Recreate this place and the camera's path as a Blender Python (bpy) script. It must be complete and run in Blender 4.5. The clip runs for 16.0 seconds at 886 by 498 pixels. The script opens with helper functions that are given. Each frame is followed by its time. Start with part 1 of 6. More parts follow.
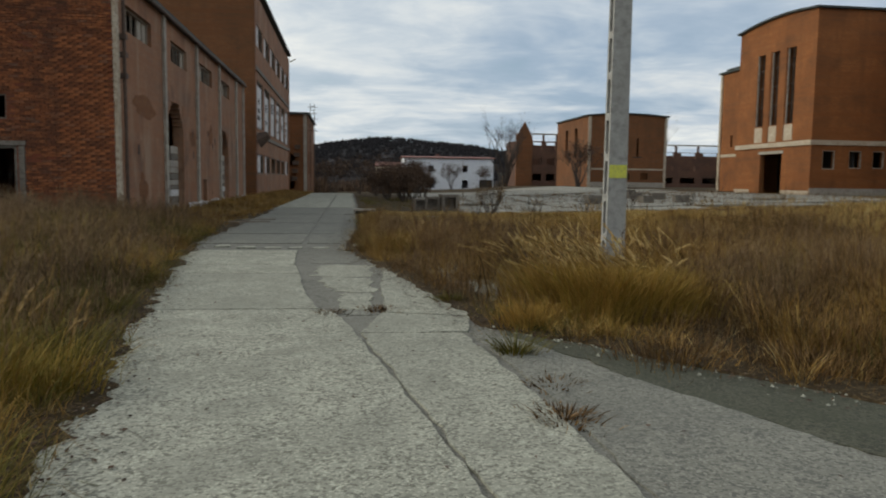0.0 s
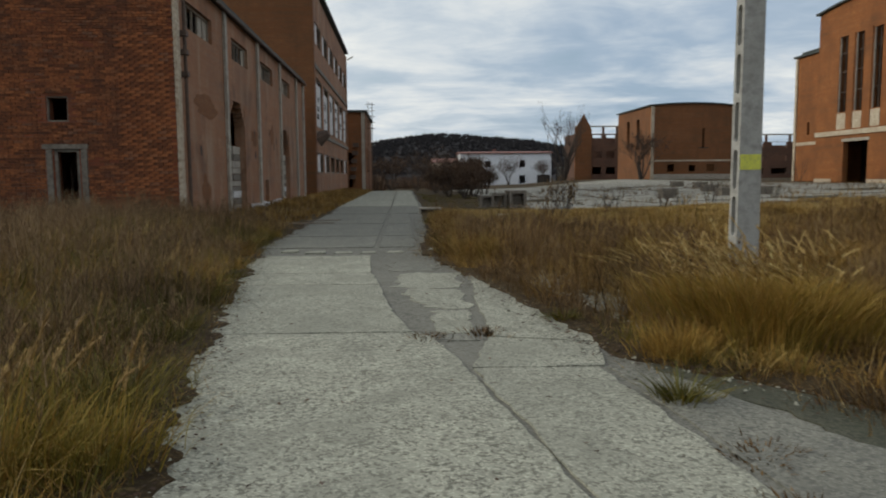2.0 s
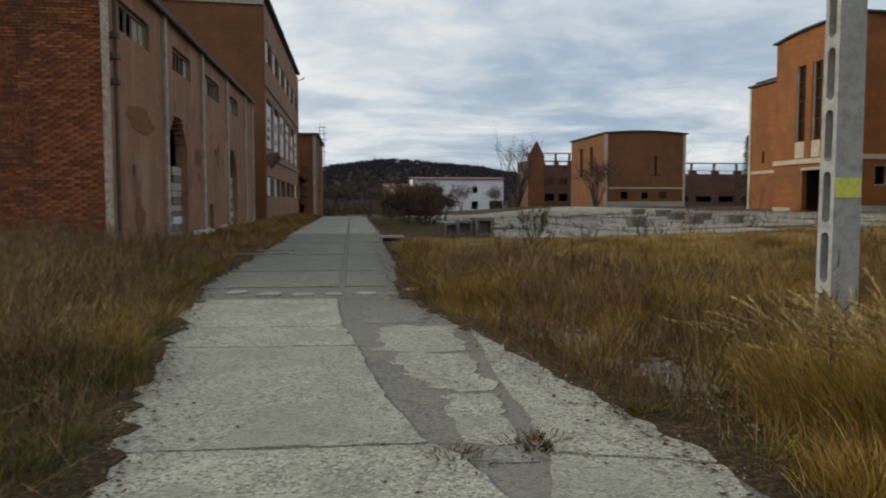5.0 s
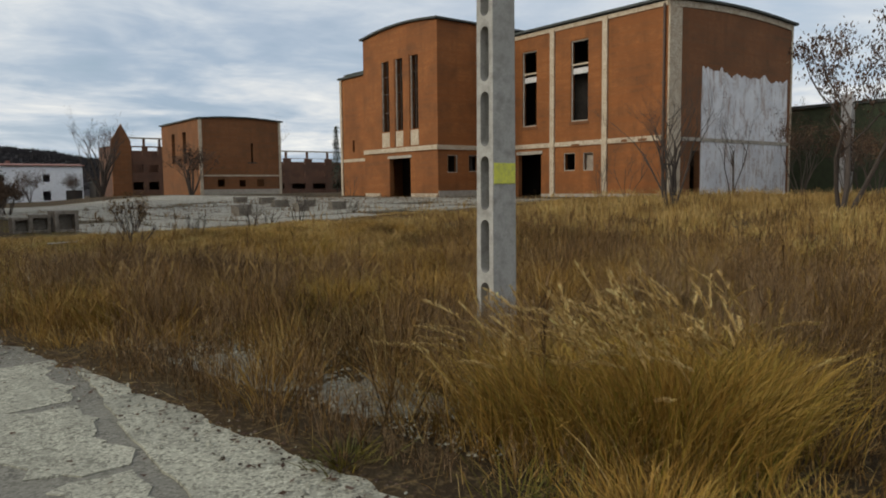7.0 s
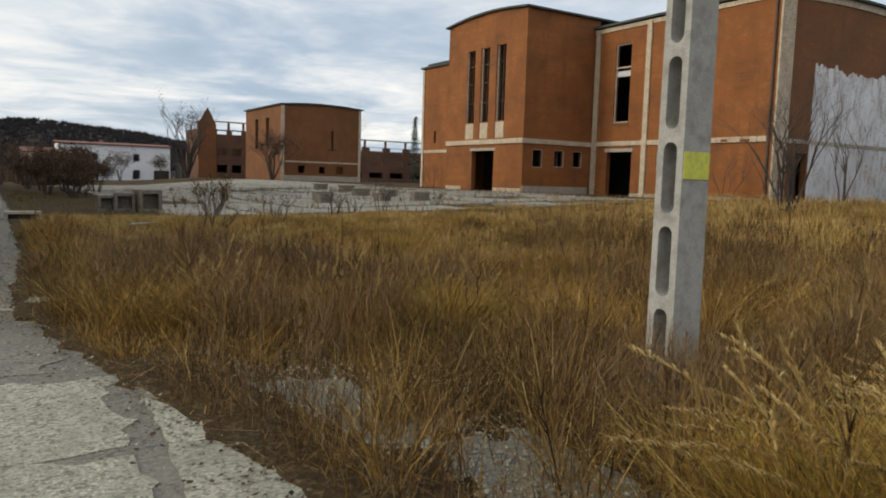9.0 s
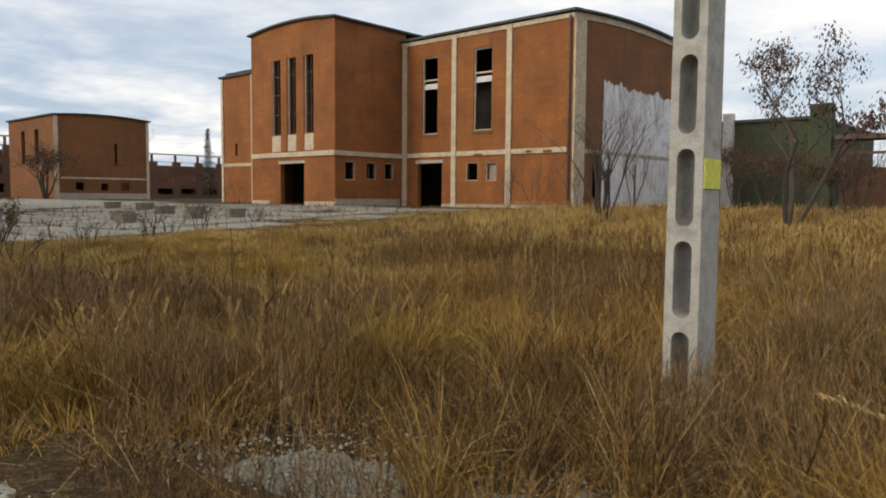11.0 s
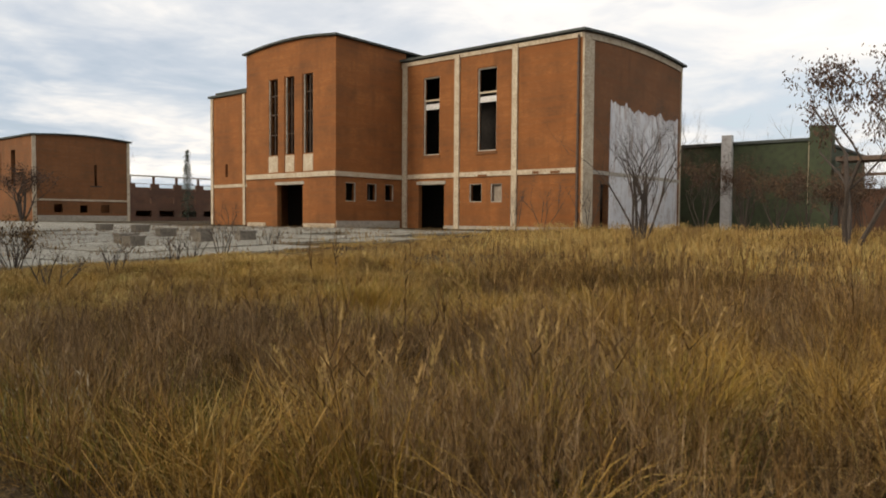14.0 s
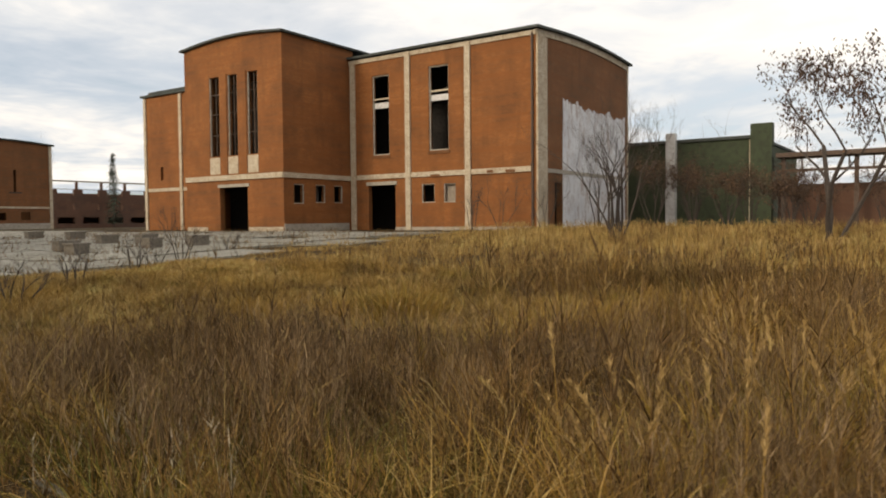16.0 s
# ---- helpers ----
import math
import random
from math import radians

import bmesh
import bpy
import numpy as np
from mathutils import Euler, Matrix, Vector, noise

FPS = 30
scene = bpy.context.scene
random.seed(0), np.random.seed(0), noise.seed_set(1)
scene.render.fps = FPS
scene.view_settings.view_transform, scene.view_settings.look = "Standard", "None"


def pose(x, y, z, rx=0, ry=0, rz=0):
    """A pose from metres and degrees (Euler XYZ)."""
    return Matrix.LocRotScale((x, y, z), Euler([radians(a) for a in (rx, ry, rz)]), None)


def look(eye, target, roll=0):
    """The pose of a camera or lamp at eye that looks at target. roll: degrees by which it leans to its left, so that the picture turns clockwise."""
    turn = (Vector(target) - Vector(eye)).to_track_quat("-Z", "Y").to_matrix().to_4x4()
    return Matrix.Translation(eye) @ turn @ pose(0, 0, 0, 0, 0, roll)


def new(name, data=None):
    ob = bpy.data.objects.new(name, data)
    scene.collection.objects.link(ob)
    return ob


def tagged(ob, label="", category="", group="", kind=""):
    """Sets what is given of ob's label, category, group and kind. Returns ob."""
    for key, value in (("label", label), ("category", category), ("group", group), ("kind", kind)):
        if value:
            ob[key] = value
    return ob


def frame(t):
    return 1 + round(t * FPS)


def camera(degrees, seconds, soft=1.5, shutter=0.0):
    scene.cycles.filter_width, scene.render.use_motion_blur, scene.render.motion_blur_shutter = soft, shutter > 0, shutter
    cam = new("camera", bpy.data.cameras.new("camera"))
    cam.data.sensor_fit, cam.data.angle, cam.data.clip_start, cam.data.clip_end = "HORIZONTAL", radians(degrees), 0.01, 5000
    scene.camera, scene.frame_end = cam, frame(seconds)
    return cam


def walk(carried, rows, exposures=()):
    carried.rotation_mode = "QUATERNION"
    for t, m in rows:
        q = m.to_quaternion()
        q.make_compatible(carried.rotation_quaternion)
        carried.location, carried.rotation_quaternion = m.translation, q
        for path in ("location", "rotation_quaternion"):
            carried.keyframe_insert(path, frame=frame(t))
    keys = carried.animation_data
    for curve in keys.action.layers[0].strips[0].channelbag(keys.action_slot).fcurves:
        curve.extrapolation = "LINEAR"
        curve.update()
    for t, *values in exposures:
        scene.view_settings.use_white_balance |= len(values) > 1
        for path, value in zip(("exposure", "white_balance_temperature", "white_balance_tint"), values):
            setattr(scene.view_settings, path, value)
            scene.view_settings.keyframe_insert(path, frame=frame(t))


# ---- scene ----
# camera: seconds, x, y, z, yaw, pitch, roll
cam = camera(62.45, 16.0, soft=1.9, shutter=0.25)
ROWS = [
    (0.0, 0.031, 0.001, 1.515, -7.45, -5.40, -0.71),
    (0.5, -0.054, 0.327, 1.538, -11.70, -6.15, 1.17),
    (1.0, -0.139, 0.677, 1.556, -7.32, -4.77, 0.63),
    (1.5, -0.242, 1.029, 1.556, -6.17, -4.93, 0.09),
    (2.0, -0.365, 1.411, 1.529, -3.19, -5.73, 0.44),
    (2.5, -0.412, 1.803, 1.560, 2.01, -5.73, 0.17),
    (3.0, -0.529, 2.212, 1.617, 1.91, -2.80, 2.74),
    (3.2, -0.568, 2.369, 1.596, 1.65, -1.19, 2.55),
    (5.3, -0.744, 4.157, 1.539, -11.85, -4.46, -1.22),
    (5.5, -0.738, 4.342, 1.567, -16.17, -4.82, -0.33),
    (6.0, -0.738, 4.674, 1.567, -19.76, -2.79, 3.26),
    (6.5, -0.726, 5.008, 1.551, -31.25, -5.13, 0.93),
    (7.0, -0.680, 5.333, 1.552, -38.03, -4.87, 0.60),
    (7.5, -0.583, 5.701, 1.561, -31.51, -5.13, -0.64),
    (8.0, -0.484, 6.109, 1.557, -34.40, -7.52, 0.05),
    (8.5, -0.402, 6.521, 1.528, -33.10, -4.78, 0.67),
    (9.0, -0.263, 6.950, 1.520, -32.26, -5.42, -1.75),
    (9.5, -0.200, 7.352, 1.553, -37.33, -5.40, 0.84),
    (10.0, -0.201, 7.767, 1.575, -40.73, -4.15, -1.76),
    (10.2, -0.278, 7.907, 1.566, -43.16, -4.83, -2.14),
    (12.3, -1.114, 9.446, 1.473, -50.14, -1.40, 1.25),
    (12.5, -1.148, 9.583, 1.499, -49.32, -0.47, 0.88),
    (13.0, -1.201, 10.011, 1.482, -55.62, -0.82, 1.29),
    (13.5, -1.216, 10.454, 1.454, -52.77, -2.31, 2.10),
    (14.0, -1.149, 10.908, 1.460, -50.23, -2.39, -0.43),
    (14.5, -1.179, 11.326, 1.478, -51.07, -0.86, 0.46),
    (15.0, -1.235, 11.778, 1.431, -47.63, 0.07, 1.20),
    (15.5, -1.232, 12.236, 1.411, -51.48, -1.26, -0.38),
    (16.0, -1.193, 12.715, 1.392, -55.55, -2.25, 0.53),
]
walk(cam, [(t, pose(x, y, z, 90 + pitch, roll, yaw)) for t, x, y, z, yaw, pitch, roll in ROWS],
     exposures=[(0.0, -0.28, 6500, 5), (6.0, -0.22, 6600, 7), (9.0, 0.02, 6850, 8), (10.0, 0.12, 6900, 9), (12.5, 0.15, 7150, 11), (16.0, 0.2, 7600, 11)])

# ---- light: an overcast sky with blue-grey gaps, and a weak broad sun low in the west ----
SUN_AZ, SUN_EL = 285.0, 24.0   # compass degrees from +y, clockwise; degrees up
world = bpy.data.worlds.new("overcast_sky")
scene.world = world
world.use_nodes = True


class Nodes:
    """A short hand for node trees."""

    def __init__(self, tree):
        self.tree = tree
        tree.nodes.clear()

    def add(self, kind, values=None, **settings):
        n = self.tree.nodes.new(kind)
        for k, v in settings.items():
            setattr(n, k, v)
        for k, v in (values or {}).items():
            if hasattr(v, "is_output"):
                self.tree.links.new(v, n.inputs[k])
            else:
                n.inputs[k].default_value = v
        return n

    def math(self, op, a, b=0.0, c=0.0, clamp=False):
        n = self.add("ShaderNodeMath", {0: a, 1: b, 2: c}, operation=op, use_clamp=clamp)
        return n.outputs[0]

    def noise(self, vector, scale, detail=4.0, rough=0.55, distortion=0.0):
        return self.add("ShaderNodeTexNoise", {"Vector": vector, "Scale": scale, "Detail": detail, "Roughness": rough, "Distortion": distortion}).outputs[0]

    def mix(self, fac, a, b, blend="MIX"):
        n = self.add("ShaderNodeMix", data_type="RGBA", blend_type=blend)
        for i, v in ((0, fac), (6, a), (7, b)):
            if hasattr(v, "is_output"):
                self.tree.links.new(v, n.inputs[i])
            else:
                n.inputs[i].default_value = v if i == 0 or len(v) == 4 else (*v, 1)
        return n.outputs[2]

    def ramp(self, fac, stops, interpolation="LINEAR"):
        n = self.add("ShaderNodeValToRGB", {0: fac})
        n.color_ramp.interpolation = interpolation
        e = n.color_ramp.elements
        while len(e) < len(stops):
            e.new(0.5)
        for k, (pos, col) in enumerate(stops):
            e[k].position = pos
            e[k].color = (col, col, col, 1) if isinstance(col, (int, float)) else (*col, 1)
        return n.outputs[0]


def build_sky():
    n = Nodes(world.node_tree)
    sky = n.add("ShaderNodeTexSky", sky_type="NISHITA", sun_disc=False, sun_elevation=radians(SUN_EL), sun_rotation=radians(SUN_AZ))
    base = n.mix(1.0, sky.outputs[0], (0.13, 0.13, 0.13), "MULTIPLY")
    way = n.add("ShaderNodeTexCoord").outputs["Generated"]
    sep = n.add("ShaderNodeSeparateXYZ", {0: way})
    up = n.math("MAXIMUM", sep.outputs[2], 0.0)
    k = n.math("DIVIDE", 1.0, n.math("ADD", up, 0.10))
    flat = n.add("ShaderNodeCombineXYZ", {0: n.math("MULTIPLY", sep.outputs[0], k), 1: n.math("MULTIPLY", sep.outputs[1], k), 2: 0.0}).outputs[0]
    big = n.noise(flat, 0.55, 5, 0.55, 0.6)
    small = n.noise(flat, 1.9, 6, 0.6, 0.4)
    mass = n.math("ADD", n.math("MULTIPLY", big, 0.68), n.math("MULTIPLY", small, 0.32))
    cover = n.ramp(mass, [(0.28, 0.25), (0.42, 0.8), (0.52, 1.0)])
    shade = n.ramp(mass, [(0.30, (0.27, 0.40, 0.62)), (0.43, (0.37, 0.49, 0.68)), (0.50, (0.56, 0.65, 0.78)), (0.56, (0.78, 0.82, 0.88)), (0.63, (1.05, 1.05, 1.04))])
    # thicker, brighter cloud overhead, bluer low down
    high = n.ramp(up, [(0.0, 0.0), (0.30, 0.55), (0.42, 0.7), (0.6, 0.3), (0.9, 0.1)])
    east = n.add("ShaderNodeVectorMath", {0: way, 1: (0.94, 0.10, 0.35)}, operation="DOT_PRODUCT").outputs["Value"]
    high = n.math("MULTIPLY", high, n.ramp(east, [(0.30, 0.25), (0.85, 1.0)]))
    shade = n.mix(high, shade, (1.1, 1.1, 1.12))
    # the cloud glows towards the hidden sun
    a = radians(SUN_AZ)
    west = n.add("ShaderNodeVectorMath", {0: way, 1: (math.sin(a), math.cos(a), 0.35)}, operation="DOT_PRODUCT").outputs["Value"]
    glow = n.ramp(west, [(0.0, 0.0), (1.0, 1.0)])
    shade = n.mix(n.math("MULTIPLY", glow, 0.6), shade, (1.5, 1.42, 1.3))
    both = n.mix(cover, base, shade)
    bg = n.add("ShaderNodeBackground", {0: both, 1: 1.0})
    out = n.add("ShaderNodeOutputWorld")
    n.tree.links.new(bg.outputs[0], out.inputs[0])


build_sky()
sun = new("sun", bpy.data.lights.new("sun", "SUN"))
sun.data.energy, sun.data.angle, sun.data.color = 1.65, radians(18), (1.0, 0.95, 0.86)
a = radians(SUN_AZ)
sun.matrix_world = look((60 * math.sin(a), 60 * math.cos(a), 60 * math.tan(radians(SUN_EL))), (0, 0, 0))


# ---- materials ----
def material(name, build, rough=0.85, metal=0.0, spec=0.25):
    m = bpy.data.materials.new(name)
    m.use_nodes = True
    n = Nodes(m.node_tree)
    n.where = n.add("ShaderNodeTexCoord").outputs["Object"]
    colour, height, strength = build(n)
    shader = n.add("ShaderNodeBsdfPrincipled", {"Base Color": colour if hasattr(colour, "is_output") else (*colour, 1), "Roughness": rough, "Metallic": metal, "Specular IOR Level": spec})
    if height is not None:
        bump = n.add("ShaderNodeBump", {"Height": height, "Strength": strength[0], "Distance": strength[1]})
        n.tree.links.new(bump.outputs[0], shader.inputs["Normal"])
    out = n.add("ShaderNodeOutputMaterial")
    n.tree.links.new(shader.outputs[0], out.inputs[0])
    return m


def wall_coords(n):
    """Along the wall and up, for walls along x or y."""
    s = n.add("ShaderNodeSeparateXYZ", {0: n.where})
    return n.add("ShaderNodeCombineXYZ", {0: n.math("ADD", s.outputs[0], s.outputs[1]), 1: s.outputs[2], 2: 0.0}).outputs[0]


def brick_build(light, dark, stain, mortar, joint=0.010, stains=0.5, streak=0.4):
    def build(n):
        v = wall_coords(n)
        b = n.add("ShaderNodeTexBrick", {"Vector": v, "Color1": (*light, 1), "Color2": (*dark, 1), "Mortar": (*mortar, 1), "Scale": 1.0,
                                          "Mortar Size": joint, "Mortar Smooth": 0.3, "Bias": -0.1, "Brick Width": 0.26, "Row Height": 0.078})
        patch = n.noise(n.where, 0.35, 6, 0.62)
        c = n.mix(n.ramp(patch, [(0.42, 0.0), (0.62, stains)]), b.outputs[0], stain)
        tall = n.add("ShaderNodeMapping", {"Vector": v, "Scale": (1.3, 0.12, 1.0)}).outputs[0]
        run = n.noise(tall, 1.0, 6, 0.6)
        c = n.mix(n.ramp(run, [(0.52, 0.0), (0.72, streak)]), c, stain)
        course = n.add("ShaderNodeMapping", {"Vector": v, "Scale": (0.10, 3.2, 1.0)}).outputs[0]
        band = n.noise(course, 1.0, 4, 0.7)
        c = n.mix(n.ramp(band, [(0.40, 0.75), (0.56, 0.0)]), c, dark)
        fine = n.noise(v, 7.0, 3, 0.6)
        c = n.mix(n.ramp(fine, [(0.35, 0.35), (0.6, 0.0)]), c, dark)
        h = n.math("ADD", n.math("MULTIPLY", b.outputs[1], -0.6), n.math("MULTIPLY", fine, 0.6))
        return c, h, (0.5, 0.012)
    return build


BRICK = material("orange_brick", brick_build((0.315, 0.118, 0.034), (0.225, 0.080, 0.024), (0.115, 0.050, 0.022), (0.24, 0.115, 0.052), 0.009, 0.75, 0.75))
BRICK_OLD = material("weathered_red_brick", brick_build((0.26, 0.080, 0.032), (0.18, 0.052, 0.024), (0.085, 0.042, 0.028), (0.14, 0.085, 0.06), 0.010, 0.75, 0.7))


def unit_build(n):
    """Single bricks, each with a tone of its own."""
    r = n.math("FRACT", n.math("ADD", n.add("ShaderNodeNewGeometry").outputs["Random Per Island"], n.add("ShaderNodeObjectInfo").outputs["Random"]))
    c = n.ramp(r, [(0.0, (0.13, 0.054, 0.028)), (0.35, (0.22, 0.078, 0.034)), (0.6, (0.31, 0.108, 0.042)), (0.88, (0.37, 0.138, 0.054)), (1.0, (0.21, 0.11, 0.07))])
    big = n.noise(n.where, 0.55, 6, 0.65)
    mid = n.noise(n.where, 2.6, 5, 0.7)
    c = n.mix(n.ramp(mid, [(0.52, 0.0), (0.66, 0.6)]), c, (0.30, 0.108, 0.042))
    c = n.mix(n.ramp(mid, [(0.34, 0.7), (0.48, 0.0)]), c, (0.09, 0.046, 0.03))
    c = n.mix(n.ramp(big, [(0.38, 0.55), (0.54, 0.0)]), c, (0.09, 0.048, 0.032))
    fine = n.noise(n.where, 14.0, 5, 0.65)
    c = n.mix(n.ramp(fine, [(0.40, 0.6), (0.58, 0.0)]), c, (0.06, 0.03, 0.021))
    return c, fine, (0.7, 0.02)


BRICK_UNIT = material("single_red_bricks", unit_build, 0.92, 0.0, 0.1)
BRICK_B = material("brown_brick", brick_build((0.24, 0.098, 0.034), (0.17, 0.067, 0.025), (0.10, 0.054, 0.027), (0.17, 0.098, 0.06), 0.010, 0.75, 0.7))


def mottled(c1, c2, c3, scale=1.0, bump=(0.4, 0.01), grain=30.0):
    def build(n):
        a_ = n.noise(n.where, 0.7 * scale, 6, 0.65)
        b_ = n.noise(n.where, 4.0 * scale, 5, 0.6)
        g_ = n.noise(n.where, grain, 3, 0.6)
        c = n.mix(n.ramp(a_, [(0.35, 0.0), (0.65, 1.0)]), c1, c2)
        c = n.mix(n.ramp(b_, [(0.45, 0.0), (0.7, 0.8)]), c, c3)
        c = n.mix(n.ramp(g_, [(0.35, 0.35), (0.55, 0.0)]), c, c3)
        return c, n.math("ADD", n.math("MULTIPLY", b_, 0.5), n.math("MULTIPLY", g_, 0.5)), bump
    return build


CONCRETE = material("weathered_concrete", mottled((0.44, 0.40, 0.33), (0.34, 0.30, 0.25), (0.20, 0.17, 0.14), 1.0))
CONCRETE_PALE = material("pale_concrete_trim", mottled((0.60, 0.52, 0.40), (0.46, 0.37, 0.265), (0.20, 0.14, 0.09), 2.2))
POLE_CONCRETE = material("pole_concrete", mottled((0.40, 0.39, 0.36), (0.33, 0.32, 0.29), (0.21, 0.20, 0.18), 2.2, (0.3, 0.006), 60.0))


def worn_render_build(n):
    """Brick under thin orange render, washed pale in runs and blackened in others."""
    c, h, k = brick_build((0.34, 0.165, 0.085), (0.26, 0.118, 0.058), (0.15, 0.09, 0.06), (0.26, 0.165, 0.115), 0.012, 0.7, 0.6)(n)
    v = wall_coords(n)
    tall = n.add("ShaderNodeMapping", {"Vector": v, "Scale": (0.9, 0.16, 1.0)}).outputs[0]
    pale = n.noise(tall, 1.1, 6, 0.65, 0.5)
    c = n.mix(n.ramp(pale, [(0.52, 0.0), (0.66, 0.6)]), c, (0.34, 0.25, 0.175))
    soot = n.noise(n.add("ShaderNodeMapping", {"Vector": v, "Location": (7.0, 3.0, 0.0), "Scale": (0.7, 0.3, 1.0)}).outputs[0], 1.3, 6, 0.7, 0.4)
    c = n.mix(n.ramp(soot, [(0.53, 0.0), (0.68, 0.7)]), c, (0.10, 0.06, 0.042))
    return c, h, k


RENDER_GREY = material("worn_brick_and_render", worn_render_build)
WHITE_PLASTER = material("peeling_white_plaster", mottled((0.66, 0.65, 0.63), (0.58, 0.57, 0.56), (0.40, 0.36, 0.33), 1.2))


def peeling_build(n):
    """White plaster that has run off in streaks and lets the brick show."""
    v = wall_coords(n)
    tall = n.add("ShaderNodeMapping", {"Vector": v, "Scale": (1.6, 0.35, 1.0)}).outputs[0]
    run = n.noise(tall, 1.4, 7, 0.7, 0.3)
    chips = n.noise(v, 5.0, 6, 0.7)
    c = n.mix(n.ramp(n.noise(v, 0.6, 4, 0.6), [(0.35, 0.0), (0.65, 1.0)]), (0.70, 0.70, 0.71), (0.56, 0.56, 0.58))
    worn = n.math("ADD", n.math("MULTIPLY", run, 0.7), n.math("MULTIPLY", chips, 0.3))
    c = n.mix(n.ramp(worn, [(0.50, 0.0), (0.56, 0.55), (0.66, 0.8)]), c, (0.30, 0.20, 0.145))
    return c, worn, (0.5, 0.02)


PEELING = material("streaked_peeling_plaster", peeling_build)
WHITE_WALL = material("white_house_paint", mottled((0.78, 0.79, 0.82), (0.72, 0.74, 0.78), (0.62, 0.62, 0.64), 0.5))
ROOFING = material("dark_roofing_sheet", mottled((0.055, 0.065, 0.06), (0.08, 0.09, 0.08), (0.04, 0.04, 0.04), 1.0))
GREEN_METAL = material("green_verge_metal", mottled((0.16, 0.20, 0.17), (0.12, 0.15, 0.13), (0.08, 0.09, 0.08), 1.0))
TILES_RED = material("red_roof_tiles", mottled((0.23, 0.11, 0.085), (0.19, 0.09, 0.075), (0.14, 0.08, 0.07), 2.0))
# near-black colour standing in for shade in openings and holes; also the shed
DARK = material("shade_and_shed_dark", mottled((0.06, 0.05, 0.045), (0.045, 0.04, 0.035), (0.03, 0.028, 0.025), 1.0))
RUIN = material("ruin_brick", brick_build((0.155, 0.075, 0.045), (0.115, 0.056, 0.036), (0.07, 0.044, 0.033), (0.12, 0.08, 0.06), 0.01, 0.8, 0.7))
GREEN_WALL = material("green_hall_wall", mottled((0.060, 0.075, 0.040), (0.048, 0.060, 0.034), (0.035, 0.040, 0.026), 0.6))
METAL = material("rusty_metal", mottled((0.16, 0.11, 0.08), (0.10, 0.07, 0.055), (0.06, 0.045, 0.04), 5.0), 0.7, 0.4)
YELLOW = material("yellow_paint_mark", mottled((0.66, 0.66, 0.10), (0.60, 0.60, 0.09), (0.42, 0.42, 0.12), 6.0), 0.7)
WOOD = material("weathered_timber", mottled((0.34, 0.29, 0.23), (0.26, 0.21, 0.16), (0.15, 0.12, 0.10), 4.0))
BARK = material("grey_brown_bark", mottled((0.080, 0.062, 0.050), (0.058, 0.045, 0.037), (0.036, 0.029, 0.025), 6.0))
# grey-brown woods, with distance haze tinted into the colour as a bluish cast
FOREST = material("hazed_bare_woods", mottled((0.034, 0.030, 0.031), (0.029, 0.027, 0.030), (0.024, 0.022, 0.024), 0.12, (0.5, 0.5), 1.5))


def slab_build(c1, c2, pit, patchcol):
    def build(n):
        tone = n.noise(n.where, 0.45, 5, 0.6)
        mid = n.noise(n.where, 3.2, 6, 0.65, 0.4)
        vor = n.add("ShaderNodeTexVoronoi", {"Vector": n.where, "Scale": 46.0, "Randomness": 1.0})
        vor2 = n.add("ShaderNodeTexVoronoi", {"Vector": n.where, "Scale": 70.0, "Randomness": 1.0})
        stone = n.add("ShaderNodeSeparateColor", {0: vor.outputs["Color"]}).outputs[0]
        stone2 = n.add("ShaderNodeSeparateColor", {0: vor2.outputs["Color"]}).outputs[0]
        c = n.mix(n.ramp(tone, [(0.38, 0.0), (0.62, 1.0)]), c1, c2)
        c = n.mix(n.ramp(mid, [(0.50, 0.0), (0.68, 0.75)]), c, patchcol)
        c = n.mix(n.ramp(n.math("ADD", stone, n.math("MULTIPLY", mid, 0.5)), [(0.80, 0.0), (1.0, 0.92)]), c, pit)
        c = n.mix(n.ramp(stone2, [(0.66, 0.0), (0.88, 0.62)]), c, tuple(min(0.6, 1.6 * v) for v in c1))
        wide = n.noise(n.where, 1.1, 5, 0.7, 0.8)
        c = n.mix(n.ramp(wide, [(0.46, 0.0), (0.66, 0.62)]), c, patchcol)
        h = n.math("ADD", n.math("MULTIPLY", stone, -0.5), n.math("ADD", n.math("MULTIPLY", vor.outputs[0], -0.4), n.math("MULTIPLY", mid, 0.8)))
        rnd = n.add("ShaderNodeObjectInfo").outputs["Random"]
        c = n.mix(n.math("MULTIPLY", rnd, 0.25), c, patchcol)
        return c, h, (0.6, 0.012)
    return build


SLAB = material("exposed_aggregate_concrete", slab_build((0.365, 0.355, 0.282), (0.29, 0.284, 0.225), (0.135, 0.130, 0.102), (0.215, 0.21, 0.168)), 0.9)
SLAB_DARK = material("grey_worn_concrete", slab_build((0.22, 0.212, 0.172), (0.175, 0.17, 0.138), (0.105, 0.10, 0.086), (0.15, 0.145, 0.122)), 0.9)
ASPHALT = material("old_asphalt_patch", slab_build((0.165, 0.157, 0.132), (0.13, 0.124, 0.104), (0.08, 0.074, 0.06), (0.205, 0.197, 0.162)), 0.92)
DAMP = material("damp_mossy_concrete", slab_build((0.085, 0.082, 0.056), (0.065, 0.064, 0.044), (0.042, 0.04, 0.029), (0.056, 0.058, 0.036)), 0.85)
PLAZA = material("plaza_concrete", slab_build((0.35, 0.335, 0.285), (0.24, 0.225, 0.185), (0.15, 0.138, 0.112), (0.14, 0.125, 0.092)), 0.9)


